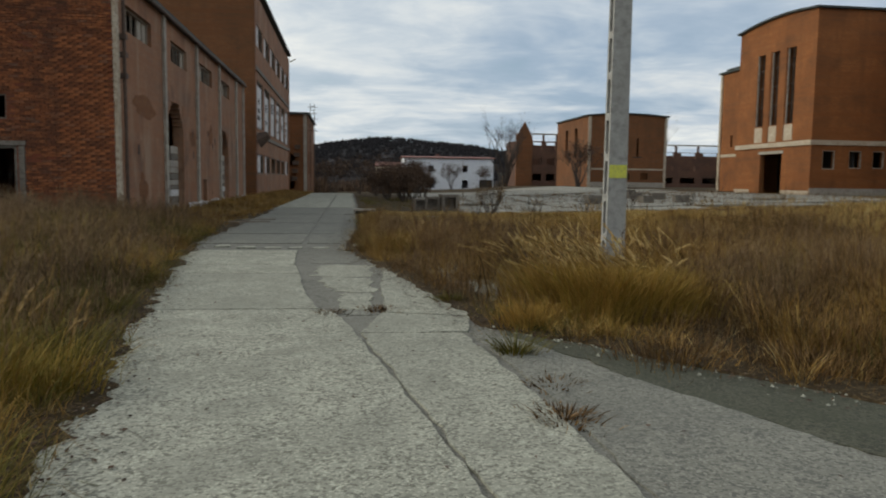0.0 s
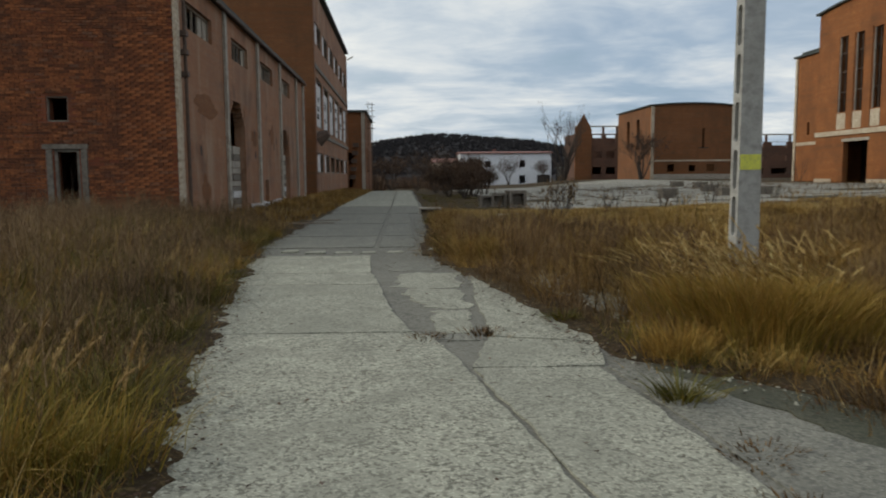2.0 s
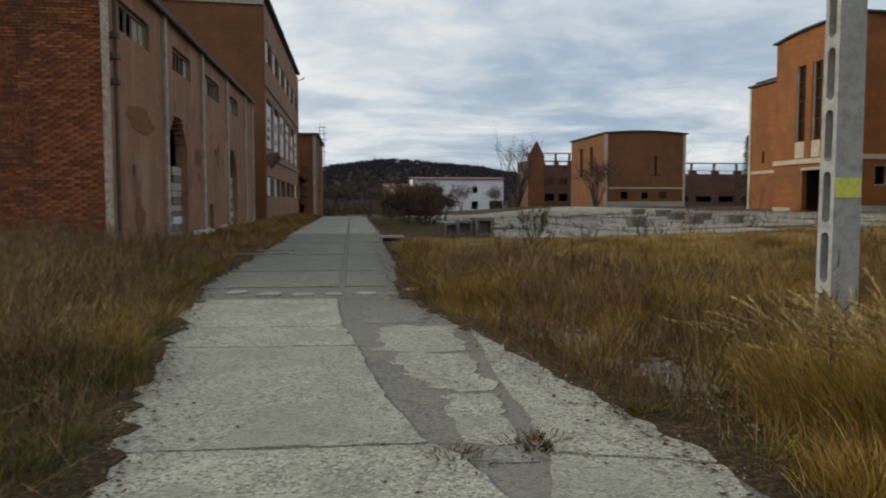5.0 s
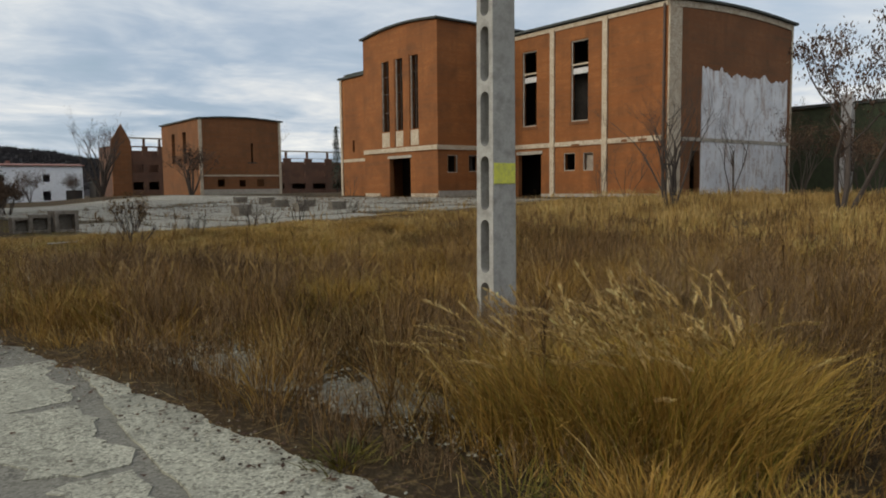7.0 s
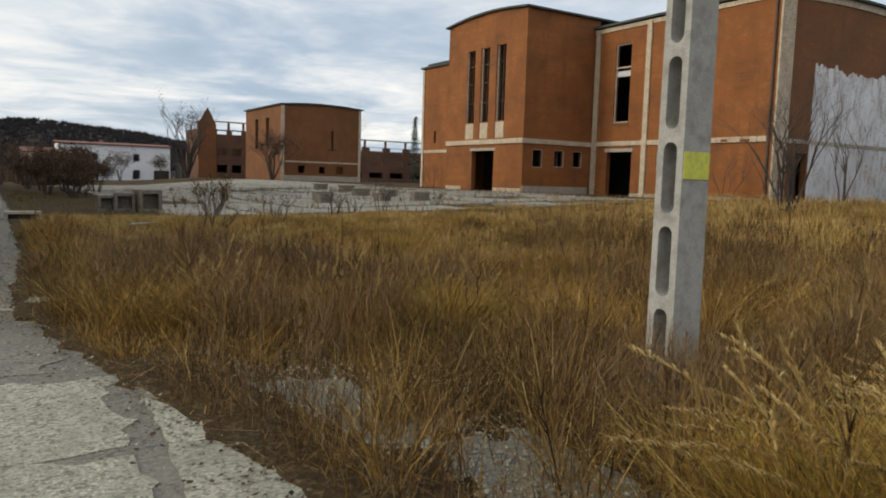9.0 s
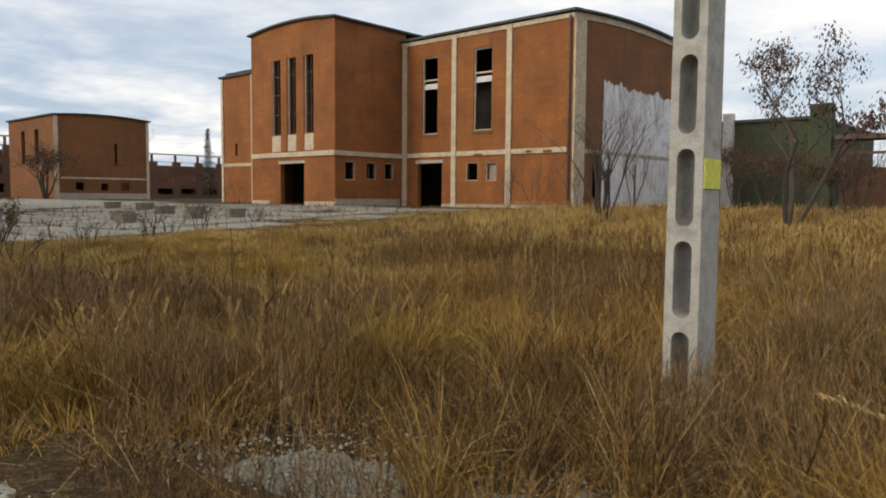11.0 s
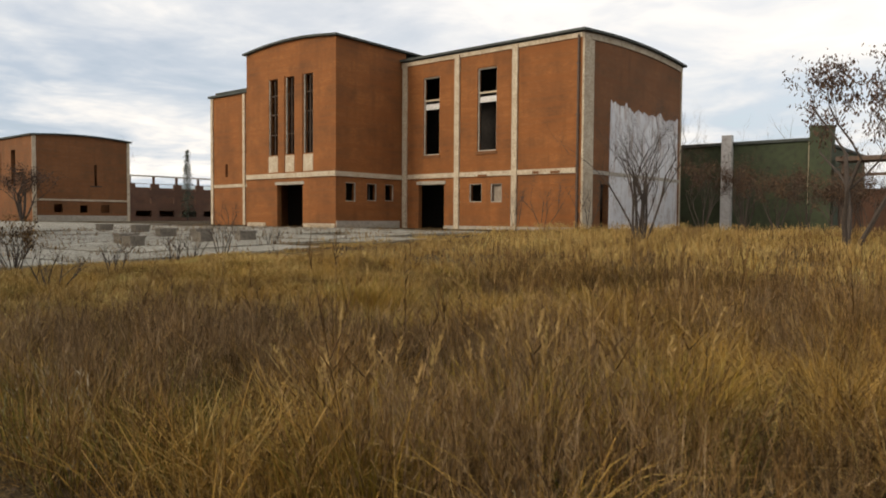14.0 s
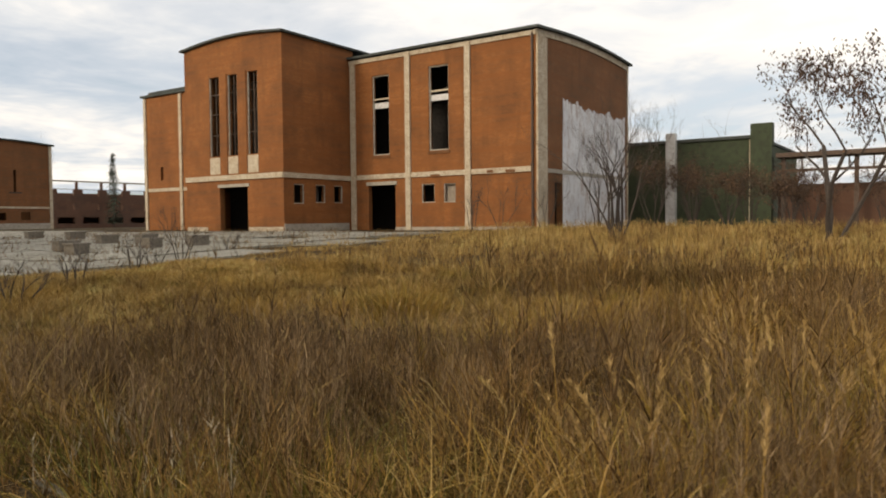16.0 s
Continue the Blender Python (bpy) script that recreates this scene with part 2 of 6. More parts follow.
def soil_build(n):
    a_ = n.noise(n.where, 0.25, 6, 0.65)
    b_ = n.noise(n.where, 2.5, 6, 0.65)
    g_ = n.noise(n.where, 22.0, 4, 0.65)
    c = n.mix(n.ramp(a_, [(0.4, 0.0), (0.6, 1.0)]), (0.034, 0.023, 0.013), (0.058, 0.038, 0.017))
    c = n.mix(n.ramp(b_, [(0.45, 0.0), (0.7, 0.9)]), c, (0.04, 0.031, 0.018))
    c = n.mix(n.ramp(g_, [(0.5, 0.0), (0.68, 0.8)]), c, (0.15, 0.105, 0.052))
    return c, n.math("ADD", b_, n.math("MULTIPLY", g_, 0.6)), (0.8, 0.05)


CROWN = material("dark_needles", mottled((0.055, 0.066, 0.042), (0.042, 0.050, 0.034), (0.03, 0.036, 0.026), 1.0))
SOIL = material("dry_grass_litter", soil_build, 0.95, 0.0, 0.1)


def blade_material(name, stops, dim=(0.042, 0.026, 0.013), glad=(0.36, 0.225, 0.055), rough=0.75):
    def tone(c):
        return tuple(v * k for v, k in zip(c, (0.90, 0.83, 0.68)))
    stops, dim, glad = [(p, tone(c)) for p, c in stops], tone(dim), tone(glad)

    def build(n):
        r = n.add("ShaderNodeNewGeometry").outputs["Random Per Island"]
        patch = n.noise(n.where, 0.22, 3, 0.6)
        c = n.ramp(r, stops)
        # dim patches and knots paint the shade between tufts into the blades
        c = n.mix(n.ramp(patch, [(0.36, 0.65), (0.52, 0.0)]), c, dim)
        knot = n.noise(n.where, 1.5, 4, 0.6)
        c = n.mix(n.ramp(knot, [(0.40, 0.6), (0.52, 0.0)]), c, dim)
        pale = n.noise(n.where, 1.0, 4, 0.65, 0.3)
        c = n.mix(n.ramp(pale, [(0.54, 0.0), (0.68, 0.45)]), c, tuple(min(0.6, 1.9 * v) for v in glad))
        warm = n.noise(n.where, 0.55, 4, 0.6)
        c = n.mix(n.ramp(warm, [(0.50, 0.0), (0.66, 0.40)]), c, glad)
        # single blades differ: some darkened to paint shaded hollows, some bleached
        own = n.math("FRACT", n.math("MULTIPLY", r, 37.7))
        c = n.mix(n.ramp(own, [(0.0, 0.75), (0.45, 0.0)]), c, tuple(0.22 * v for v in stops[0][1]))
        c = n.mix(n.ramp(own, [(0.80, 0.0), (1.0, 0.6)]), c, tuple(min(0.6, 1.35 * v + 0.05) for v in stops[-2][1]))
        return c, None, None
    return material(name, build, rough, 0.0, 0.12)


STRAW = blade_material("dry_straw_blades", [(0.0, (0.22, 0.13, 0.045)), (0.3, (0.40, 0.245, 0.08)), (0.6, (0.28, 0.165, 0.053)), (0.85, (0.53, 0.37, 0.17)), (1.0, (0.20, 0.165, 0.045))])
WEED = blade_material("dead_weed_stems", [(0.0, (0.046, 0.027, 0.013)), (0.35, (0.125, 0.073, 0.032)), (0.75, (0.24, 0.148, 0.066)), (1.0, (0.42, 0.30, 0.165))], (0.048, 0.030, 0.015), (0.20, 0.115, 0.038))
WEED_GREY = blade_material("grey_brown_weed_stems", [(0.0, (0.11, 0.073, 0.045)), (0.4, (0.22, 0.15, 0.095)), (0.8, (0.34, 0.245, 0.16)), (1.0, (0.48, 0.37, 0.25))], (0.085, 0.057, 0.036), (0.27, 0.18, 0.095))
GREENISH = blade_material("green_grass_blades", [(0.0, (0.13, 0.135, 0.028)), (0.4, (0.24, 0.19, 0.036)), (0.7, (0.11, 0.125, 0.028)), (1.0, (0.27, 0.195, 0.045))], (0.045, 0.048, 0.018), (0.22, 0.18, 0.04))
GOLD = blade_material("golden_reed_grass", [(0.0, (0.41, 0.25, 0.065)), (0.5, (0.50, 0.325, 0.10)), (1.0, (0.32, 0.19, 0.05))])
HOLLOW = blade_material("pale_ochre_lawn", [(0.0, (0.46, 0.31, 0.12)), (0.5, (0.60, 0.43, 0.20)), (1.0, (0.40, 0.25, 0.08))], (0.30, 0.19, 0.07), (0.55, 0.38, 0.15))
PLUME = blade_material("pale_feathery_heads", [(0.0, (0.36, 0.25, 0.11)), (0.5, (0.46, 0.33, 0.155)), (1.0, (0.28, 0.185, 0.075))], (0.25, 0.16, 0.075), (0.46, 0.32, 0.13))
CLUMP_PLUME = blade_material("pale_gold_reed_plumes", [(0.0, (0.52, 0.38, 0.18)), (0.5, (0.62, 0.47, 0.25)), (1.0, (0.44, 0.30, 0.12))], (0.48, 0.34, 0.15), (0.60, 0.44, 0.20))
CLUMP_GOLD = blade_material("bright_golden_blades", [(0.0, (0.36, 0.22, 0.055)), (0.5, (0.52, 0.345, 0.10)), (1.0, (0.26, 0.145, 0.035))], (0.34, 0.20, 0.05), (0.48, 0.32, 0.09))
CLUMP_GREEN = blade_material("bright_yellow_green_blades", [(0.0, (0.25, 0.19, 0.03)), (0.5, (0.37, 0.26, 0.05)), (1.0, (0.14, 0.13, 0.028))], (0.20, 0.18, 0.035), (0.36, 0.26, 0.05))
ROUGH = material("grimy_concrete", mottled((0.23, 0.20, 0.165), (0.165, 0.14, 0.112), (0.085, 0.07, 0.055), 2.0))
LEAF = blade_material("withered_leaves", [(0.0, (0.06, 0.04, 0.036)), (0.6, (0.095, 0.062, 0.05)), (1.0, (0.14, 0.085, 0.06))], (0.05, 0.035, 0.03), (0.12, 0.075, 0.05))
TWIG = blade_material("fine_brown_twigs", [(0.0, (0.06, 0.04, 0.032)), (0.6, (0.11, 0.072, 0.055)), (1.0, (0.17, 0.11, 0.075))], (0.05, 0.036, 0.03), (0.13, 0.08, 0.05))
FLUFF = blade_material("grey_seed_fluff", [(0.0, (0.42, 0.38, 0.33)), (1.0, (0.55, 0.50, 0.44))], (0.30, 0.26, 0.22), (0.45, 0.40, 0.33))



# ---- building kit ----
def box(bm, x0, x1, y0, y1, z0, z1):
    v = [bm.verts.new(p) for p in ((x0, y0, z0), (x1, y0, z0), (x1, y1, z0), (x0, y1, z0), (x0, y0, z1), (x1, y0, z1), (x1, y1, z1), (x0, y1, z1))]
    for f in ((0, 3, 2, 1), (4, 5, 6, 7), (0, 1, 5, 4), (1, 2, 6, 5), (2, 3, 7, 6), (3, 0, 4, 7)):
        bm.faces.new([v[i] for i in f])
    return v


def part(name, bm, mat, parent=None, label=""):
    me = bpy.data.meshes.new(name)
    bm.to_mesh(me)
    bm.free()
    me.materials.append(mat)
    ob = new(name, me)
    if parent is not None:
        ob.parent = parent
    return tagged(ob, label)


def box_part(name, dims, mat, parent=None, label="", bevel=0.0):
    bm = bmesh.new()
    box(bm, *dims)
    if bevel:
        bmesh.ops.bevel(bm, geom=bm.edges[:], offset=bevel, segments=2, affect="EDGES")
    return part(name, bm, mat, parent, label)


def thing(name, label, category, group="", kind=""):
    return tagged(new(name), label, category, group, kind)


def wall_mesh(axis, face, inward, u0, u1, z0, top, thick=0.4, holes=()):
    """One wall along x or y ('axis') whose outer face stands at 'face'; 'inward' is +1 or -1; top: a height or a function of u; holes: u0, u1, z0, z1 cut right through."""
    bm = bmesh.new()
    curved = callable(top)
    zt = top if curved else (lambda u: top)
    n = 14 if curved else 1
    us = sorted({u0, u1, *[h[0] for h in holes], *[h[1] for h in holes], *[u0 + (u1 - u0) * k / n for k in range(n + 1)]})
    low = max([h[3] for h in holes] + [z0 + 0.5])
    zs = [z for z in sorted({z0, low, *[h[2] for h in holes], *[h[3] for h in holes]}) if z0 <= z <= low] + [None]
    a, b = sorted((face, face + inward * thick))

    def solid(i, j):
        if not (0 <= i < len(us) - 1 and 0 <= j < len(zs) - 1):
            return False
        if zs[j + 1] is None:
            return True
        mid, mz = (us[i] + us[i + 1]) / 2, (zs[j] + zs[j + 1]) / 2
        return not any(h[0] < mid < h[1] and h[2] < mz < h[3] for h in holes)
    made = {}

    def vert(i, j, side):
        if (i, j, side) not in made:
            z = zt(us[i]) if zs[j] is None else zs[j]
            w = b if side else a
            made[i, j, side] = bm.verts.new((us[i], w, z) if axis == "x" else (w, us[i], z))
        return made[i, j, side]
    for i in range(len(us) - 1):
        for j in range(len(zs) - 1):
            if not solid(i, j):
                continue
            for s in (0, 1):
                bm.faces.new((vert(i, j, s), vert(i + 1, j, s), vert(i + 1, j + 1, s), vert(i, j + 1, s)))
            for di, dj, e in ((-1, 0, ((i, j), (i, j + 1))), (1, 0, ((i + 1, j), (i + 1, j + 1))), (0, -1, ((i, j), (i + 1, j))), (0, 1, ((i, j + 1), (i + 1, j + 1)))):
                if not solid(i + di, j + dj):
                    (p, q), (r, t) = e
                    bm.faces.new((vert(p, q, 0), vert(r, t, 0), vert(r, t, 1), vert(p, q, 1)))
    bmesh.ops.recalc_face_normals(bm, faces=bm.faces[:])
    return bm


def lintel_frame(parent, axis, face, outward, h, mat, depth=0.25, w=0.08, name="frame"):
    """A thin reveal frame round an opening, set back in the wall."""
    bm = bmesh.new()
    u0, u1, z0, z1 = h
    a, b = face - outward * (depth + 0.08), face - outward * depth
    a, b = min(a, b), max(a, b)

    def piece(p, q, lo, hi):
        box(bm, *((p, q, a, b) if axis == "x" else (a, b, p, q)), lo, hi)
    piece(u0, u0 + w, z0, z1)
    piece(u1 - w, u1, z0, z1)
    piece(u0 + w, u1 - w, z1 - w, z1)
    piece(u0 + w, u1 - w, z0, z0 + w)
    return part(name, bm, mat, parent)


# ---- ground ----
def smooth(a_, b_, x):
    t = min(1.0, max(0.0, (x - a_) / (b_ - a_)))
    return t * t * (3 - 2 * t)


def ground_z(x, y):
    z = 0.72 * smooth(3.0, 32.0, x) * (1 - smooth(130, 180, y))
    z += 0.25 * smooth(-3.6, -6.0, x) * (1 - smooth(60, 90, y)) if x < -3.6 else 0.0
    z -= 1.1 * smooth(72, 120, y) * (1 - smooth(12, 34, x)) + 0.7 * smooth(120, 180, y) * smooth(12, 34, x)
    return z


def road_left(y):
    return -1.45 - 0.150 * (y - 3.0) if y < 12 else max(-3.4, -2.8 - 0.12 * (y - 12))


def road_right(y):
    if y < 4.3:
        return 3.75 + (4.3 - y) * 1.2
    if y < 7.2:
        return 3.75 - (y - 4.3) * 0.776
    if y < 15:
        return 1.5 - (y - 7.2) * 0.17
    return 0.33 + (y - 15) * 0.008 if y > 21 else 0.02 + (y - 15) * 0.05


def in_plaza(x, y):
    return y > 30.6 + 0.16 * (x - 5) + 1.2 * noise.noise((x * 0.35, 1, 2)) and x > 5.2 - 0.02 * (y - 30) and y < 112 and x < 33.0


def grid_lines(stops):
    out = []
    for (p, q, n) in stops:
        out += [p + (q - p) * k / n for k in range(n)]
    return out + [stops[-1][1]]


def build_ground():
    xs = grid_lines([(-1500, -100, 8), (-100, -12, 12), (-12, -4, 12), (-4, 8, 40), (8, 40, 40), (40, 100, 12), (100, 1500, 8)])
    ys = grid_lines([(-1500, -60, 8), (-60, -4, 8), (-4, 30, 100), (30, 80, 50), (80, 220, 40), (220, 1700, 10)])
    verts = []
    for y in ys:
        for x in xs:
            z = ground_z(x, y)
            near = road_left(y) + 0.25 < x < road_right(y) - 0.25 and -4 < y < 90
            if near or in_plaza(x, y):
                z -= 0.06
            else:
                z += 0.05 * noise.noise((x * 0.8, y * 0.8, 0)) + 0.03 * noise.noise((x * 2.5, y * 2.5, 3)) if -20 < x < 60 and -8 < y < 110 else 0
            verts.append((x, y, z))
    w = len(xs)
    faces = [(j * w + i, j * w + i + 1, (j + 1) * w + i + 1, (j + 1) * w + i) for j in range(len(ys) - 1) for i in range(w - 1)]
    me = bpy.data.meshes.new("ground")
    me.from_pydata(verts, [], faces)
    me.materials.append(SOIL)
    for p in me.polygons:
        p.use_smooth = True
    tagged(new("ground", me), "uneven brown soil and dry grass litter", "ground", kind="structure")


build_ground()


# ---- building A: low brick hall beside the road ----
def pilaster(parent, axis, face, outward, u, w, z0, z1, mat, proud=0.09, label=""):
    a_, b_ = sorted((face + outward * 0.004, face + outward * proud))
    d = (u - w / 2, u + w / 2, a_, b_) if axis == "x" else (a_, b_, u - w / 2, u + w / 2)
    return box_part("pilaster", (*d, z0, z1), mat, parent, label, 0.012)


def belt(parent, axis, face, outward, u0, u1, z, h, mat, proud=0.07, name="belt_course"):
    a_, b_ = sorted((face + outward * 0.004, face + outward * proud))
    d = (u0, u1, a_, b_) if axis == "x" else (a_, b_, u0, u1)
    return box_part(name, (*d, z, z + h), mat, parent, "", 0.01)


def sloped_slab(parent, name, x0, x1, y0, y1, top, thick, mat, axis="x", n=12):
    """A roof slab whose height follows top(x) or top(y)."""
    bm = bmesh.new()
    for k in range(n):
        if axis == "x":
            p, q = x0 + (x1 - x0) * k / n, x0 + (x1 - x0) * (k + 1) / n
            v = box(bm, p, q, y0, y1, 0, 1)
        else:
            p, q = y0 + (y1 - y0) * k / n, y0 + (y1 - y0) * (k + 1) / n
            v = box(bm, x0, x1, p, q, 0, 1)
        for i, w in enumerate(v):
            w.co.z = top(w.co.x if axis == "x" else w.co.y) + (thick if i > 3 else 0)
    bmesh.ops.remove_doubles(bm, verts=bm.verts[:], dist=0.0005)
    return part(name, bm, mat, parent)


def window_bars(parent, axis, face, outward, h, n, mat, rails=(), w=0.05, name="mullion"):
    a_, b_ = sorted((face - outward * 0.20, face - outward * 0.14))
    u0, u1, z0, z1 = h
    for k in range(1, n):
        u = u0 + (u1 - u0) * k / n
        d = (u - w / 2, u + w / 2, a_, b_) if axis == "x" else (a_, b_, u - w / 2, u + w / 2)
        box_part(name, (*d, z0, z1), mat, parent)
    for z, hgt in rails:
        d = (u0, u1, a_, b_) if axis == "x" else (a_, b_, u0, u1)
        box_part("transom", (*d, z, z + hgt), mat, parent)


GABLE_HOLES = [(-9.85, -9.28, 3.05, 3.72), (-12.38, -11.43, 2.76, 3.31), (-13.9, -12.87, 3.06, 3.73), (-9.72, -9.05, -0.3, 2.32)]


def ragged_panel(outline, axis, f0, f1):
    """A thin panel on a wall with a torn outline."""
    bm = bmesh.new()
    rings = [[bm.verts.new((u, f, z) if axis == "x" else (f, u, z)) for u, z in outline] for f in (f0, f1)]
    bm.faces.new(rings[0])
    bm.faces.new(rings[1][::-1])
    for i in range(len(outline)):
        j = (i + 1) % len(outline)
        bm.faces.new((rings[0][i], rings[1][i], rings[1][j], rings[0][j]))
    bmesh.ops.recalc_face_normals(bm, faces=bm.faces[:])
    return bm


def low_hall():
    t = thing("brick_hall", "low derelict brick hall with concrete pilasters beside the road", "factory building")
    xe, ys, yn, xw, eave = -6.45, 21.8, 47.8, -24.0, 7.20
    wins = [(23.1, 26.0), (28.75, 31.5), (34.1, 37.1), (39.8, 42.4)]
    east = [(p, q, 5.78, 6.55) for p, q in wins] + [(28.1, 30.6, -0.3, 4.3), (39.2, 41.8, -0.3, 3.95), (34.5, 35.4, 0.3, 1.4)]
    part("wall", wall_mesh("y", xe, -1, ys + 0.4, yn, -0.4, eave, 0.4, east), RENDER_GREY, t, "brick wall with worn orange render")
    top = lambda x: 7.30 + 0.05 * (xe - x)
    south = GABLE_HOLES
    part("wall", wall_mesh("x", ys, 1, xw, xe, -0.4, top, 0.4, south), BRICK_OLD, t, "rough dark red brick gable wall")
    part("wall", wall_mesh("x", yn, -1, xw, xe - 0.4, -0.4, top, 0.4), BRICK_OLD, t)
    part("wall", wall_mesh("y", xw, 1, ys + 0.4, yn - 0.4, -0.4, 7.9, 0.4), BRICK_OLD, t)
    sloped_slab(t, "roof", xw - 0.3, xe + 0.16, ys - 0.18, yn + 0.2, lambda x: top(x) + 0.01, 0.10, ROOFING)
    sloped_slab(t, "verge_board", xw, xe + 0.14, ys - 0.24, ys - 0.185, lambda x: top(x) - 0.05, 0.19, GREEN_METAL, "x", 2)
    box_part("gutter", (xe + 0.105, xe + 0.235, ys - 0.2, yn + 0.2, 7.14, 7.27), METAL, t, "", 0.03)
    pilaster(t, "y", xe, 1, ys + 0.16, 0.32, -0.3, 7.18, CONCRETE_PALE, 0.10, "pale concrete corner pilaster")
    for y in (27.55, 33.3, 38.95, 44.6, 47.6):
        pilaster(t, "y", xe, 1, y, 0.30, -0.3, 7.18, CONCRETE, 0.10)
    for i, h in enumerate(east[:4]):
        win = lintel_frame(t, "y", xe, 1, h, WOOD, 0.12, 0.07, "window")
        window_bars(win, "y", xe, 1, h, 5, WOOD)
        for k in range(5):
            if (i * 3 + k * 2) % 5 in (1, 3):
                u = h[0] + (h[1] - h[0]) * k / 5
                box_part("dusty_pane", (xe - 0.19, xe - 0.175, u + 0.03, u + (h[1] - h[0]) / 5 - 0.03, h[2] + 0.07, h[3] - 0.07), CONCRETE, win, "dusty grey pane")
    # broken brick round the two doorways
    random.seed(4)
    for h in (east[4], east[5]):
        random.seed(7)
        z = -0.2
        while z < h[3] * 0.62:
            dz = random.uniform(0.16, 0.34)
            y0 = h[0] + 1.05 + random.uniform(-0.2, 0.35)
            box_part("torn_board", (xe - 0.34 + random.uniform(-0.02, 0.02), xe - 0.22, y0, h[1] - 0.01, z, z + dz - 0.02), random.choice((CONCRETE, ROUGH, CONCRETE, WHITE_PLASTER)), t, "torn pale board in the doorway")
            z += dz
        # stepped broken brick that rounds the upper corners of the mouth
        for k in range(5):
            w = 0.62 * (1 - k / 5) ** 1.6 + random.uniform(0, 0.08)
            z = h[3] - 0.16 * (k + 1)
            box_part("broken_brick", (xe - 0.39, xe + random.uniform(-0.03, -0.004), h[0] + 0.002, h[0] + w, z, z + 0.155), RENDER_GREY, t)
            box_part("broken_brick", (xe - 0.39, xe + random.uniform(-0.03, -0.004), h[1] - w, h[1] - 0.002, z, z + 0.155), RENDER_GREY, t)
    for k in range(17):
        y = 31.3 + k * 0.95
        if not (38.8 < y + 0.4 < 42.2):
            box_part("plinth_block", (xe + 0.004, xe + 0.08 + random.uniform(0, 0.05), y, y + 0.91, -0.3, 0.44 + random.uniform(-0.10, 0.06)), WHITE_PLASTER, t)
    # stains of fallen render: patches of bare brick
    for y0, y1, z0, z1 in ((23.4, 26.6, 3.3, 4.1), (31.6, 32.9, 2.6, 3.6), (36.0, 37.2, 2.9, 4.0), (24.0, 25.2, 0.6, 1.6)):
        n = 22
        edge = []
        for k in range(n):
            a_ = 6.2832 * k / n
            r = 0.8 + 0.45 * noise.noise((math.cos(a_) * 1.5 + y0, math.sin(a_) * 1.5, z0)) + random.uniform(-0.08, 0.08)
            edge.append(((y0 + y1) / 2 + math.cos(a_) * r * (y1 - y0) / 2, (z0 + z1) / 2 + math.sin(a_) * r * (z1 - z0) / 2))
        bm = ragged_panel(edge, "y", xe + 0.002, xe + 0.010)
        part("bare_patch", bm, BRICK_B, t)
    # flat dark plates on the wall, painted shade for socket holes
    for y, z in ((32.3, 3.2), (32.4, 2.3), (35.8, 3.4), (36.6, 3.6), (36.9, 2.8), (37.6, 3.1), (24.1, 2.2)):
        box_part("socket_hole", (xe + 0.002, xe + 0.010, y, y + 0.14, z, z + 0.3), DARK, t)
    for h in south[:3]:
        lintel_frame(t, "x", ys, -1, h, ROUGH, 0.04, 0.04, "window")
    lintel_frame(t, "x", ys, -1, south[3], ROUGH, 0.03, 0.08, "door_surround")
    belt(t, "x", ys, -1, -10.0, -8.80, 2.32, 0.13, ROUGH, 0.07, "door_lintel")
    for x in (-9.95, -9.03):
        box_part("door_jamb", (x + 0.03, x + 0.20, ys - 0.045, ys - 0.004, -0.2, 2.31), ROUGH, t, "", 0.01)
    box_part("floor_slab", (xw + 0.4, xe - 0.4, ys + 0.4, yn - 0.4, -0.2, 0.05), CONCRETE, t)
    # rusty downpipe with brackets
    bm = bmesh.new()
    bmesh.ops.create_cone(bm, cap_ends=True, segments=10, radius1=0.05, radius2=0.05, depth=6.6, matrix=pose(xe + 0.16, ys + 0.55, 3.6))
    part("downpipe", bm, METAL, t)
    for z in (4.3, 4.9, 5.4):
        box_part("pipe_bracket", (xe + 0.004, xe + 0.24, ys + 0.44, ys + 0.66, z, z + 0.14), METAL, t)
    return t


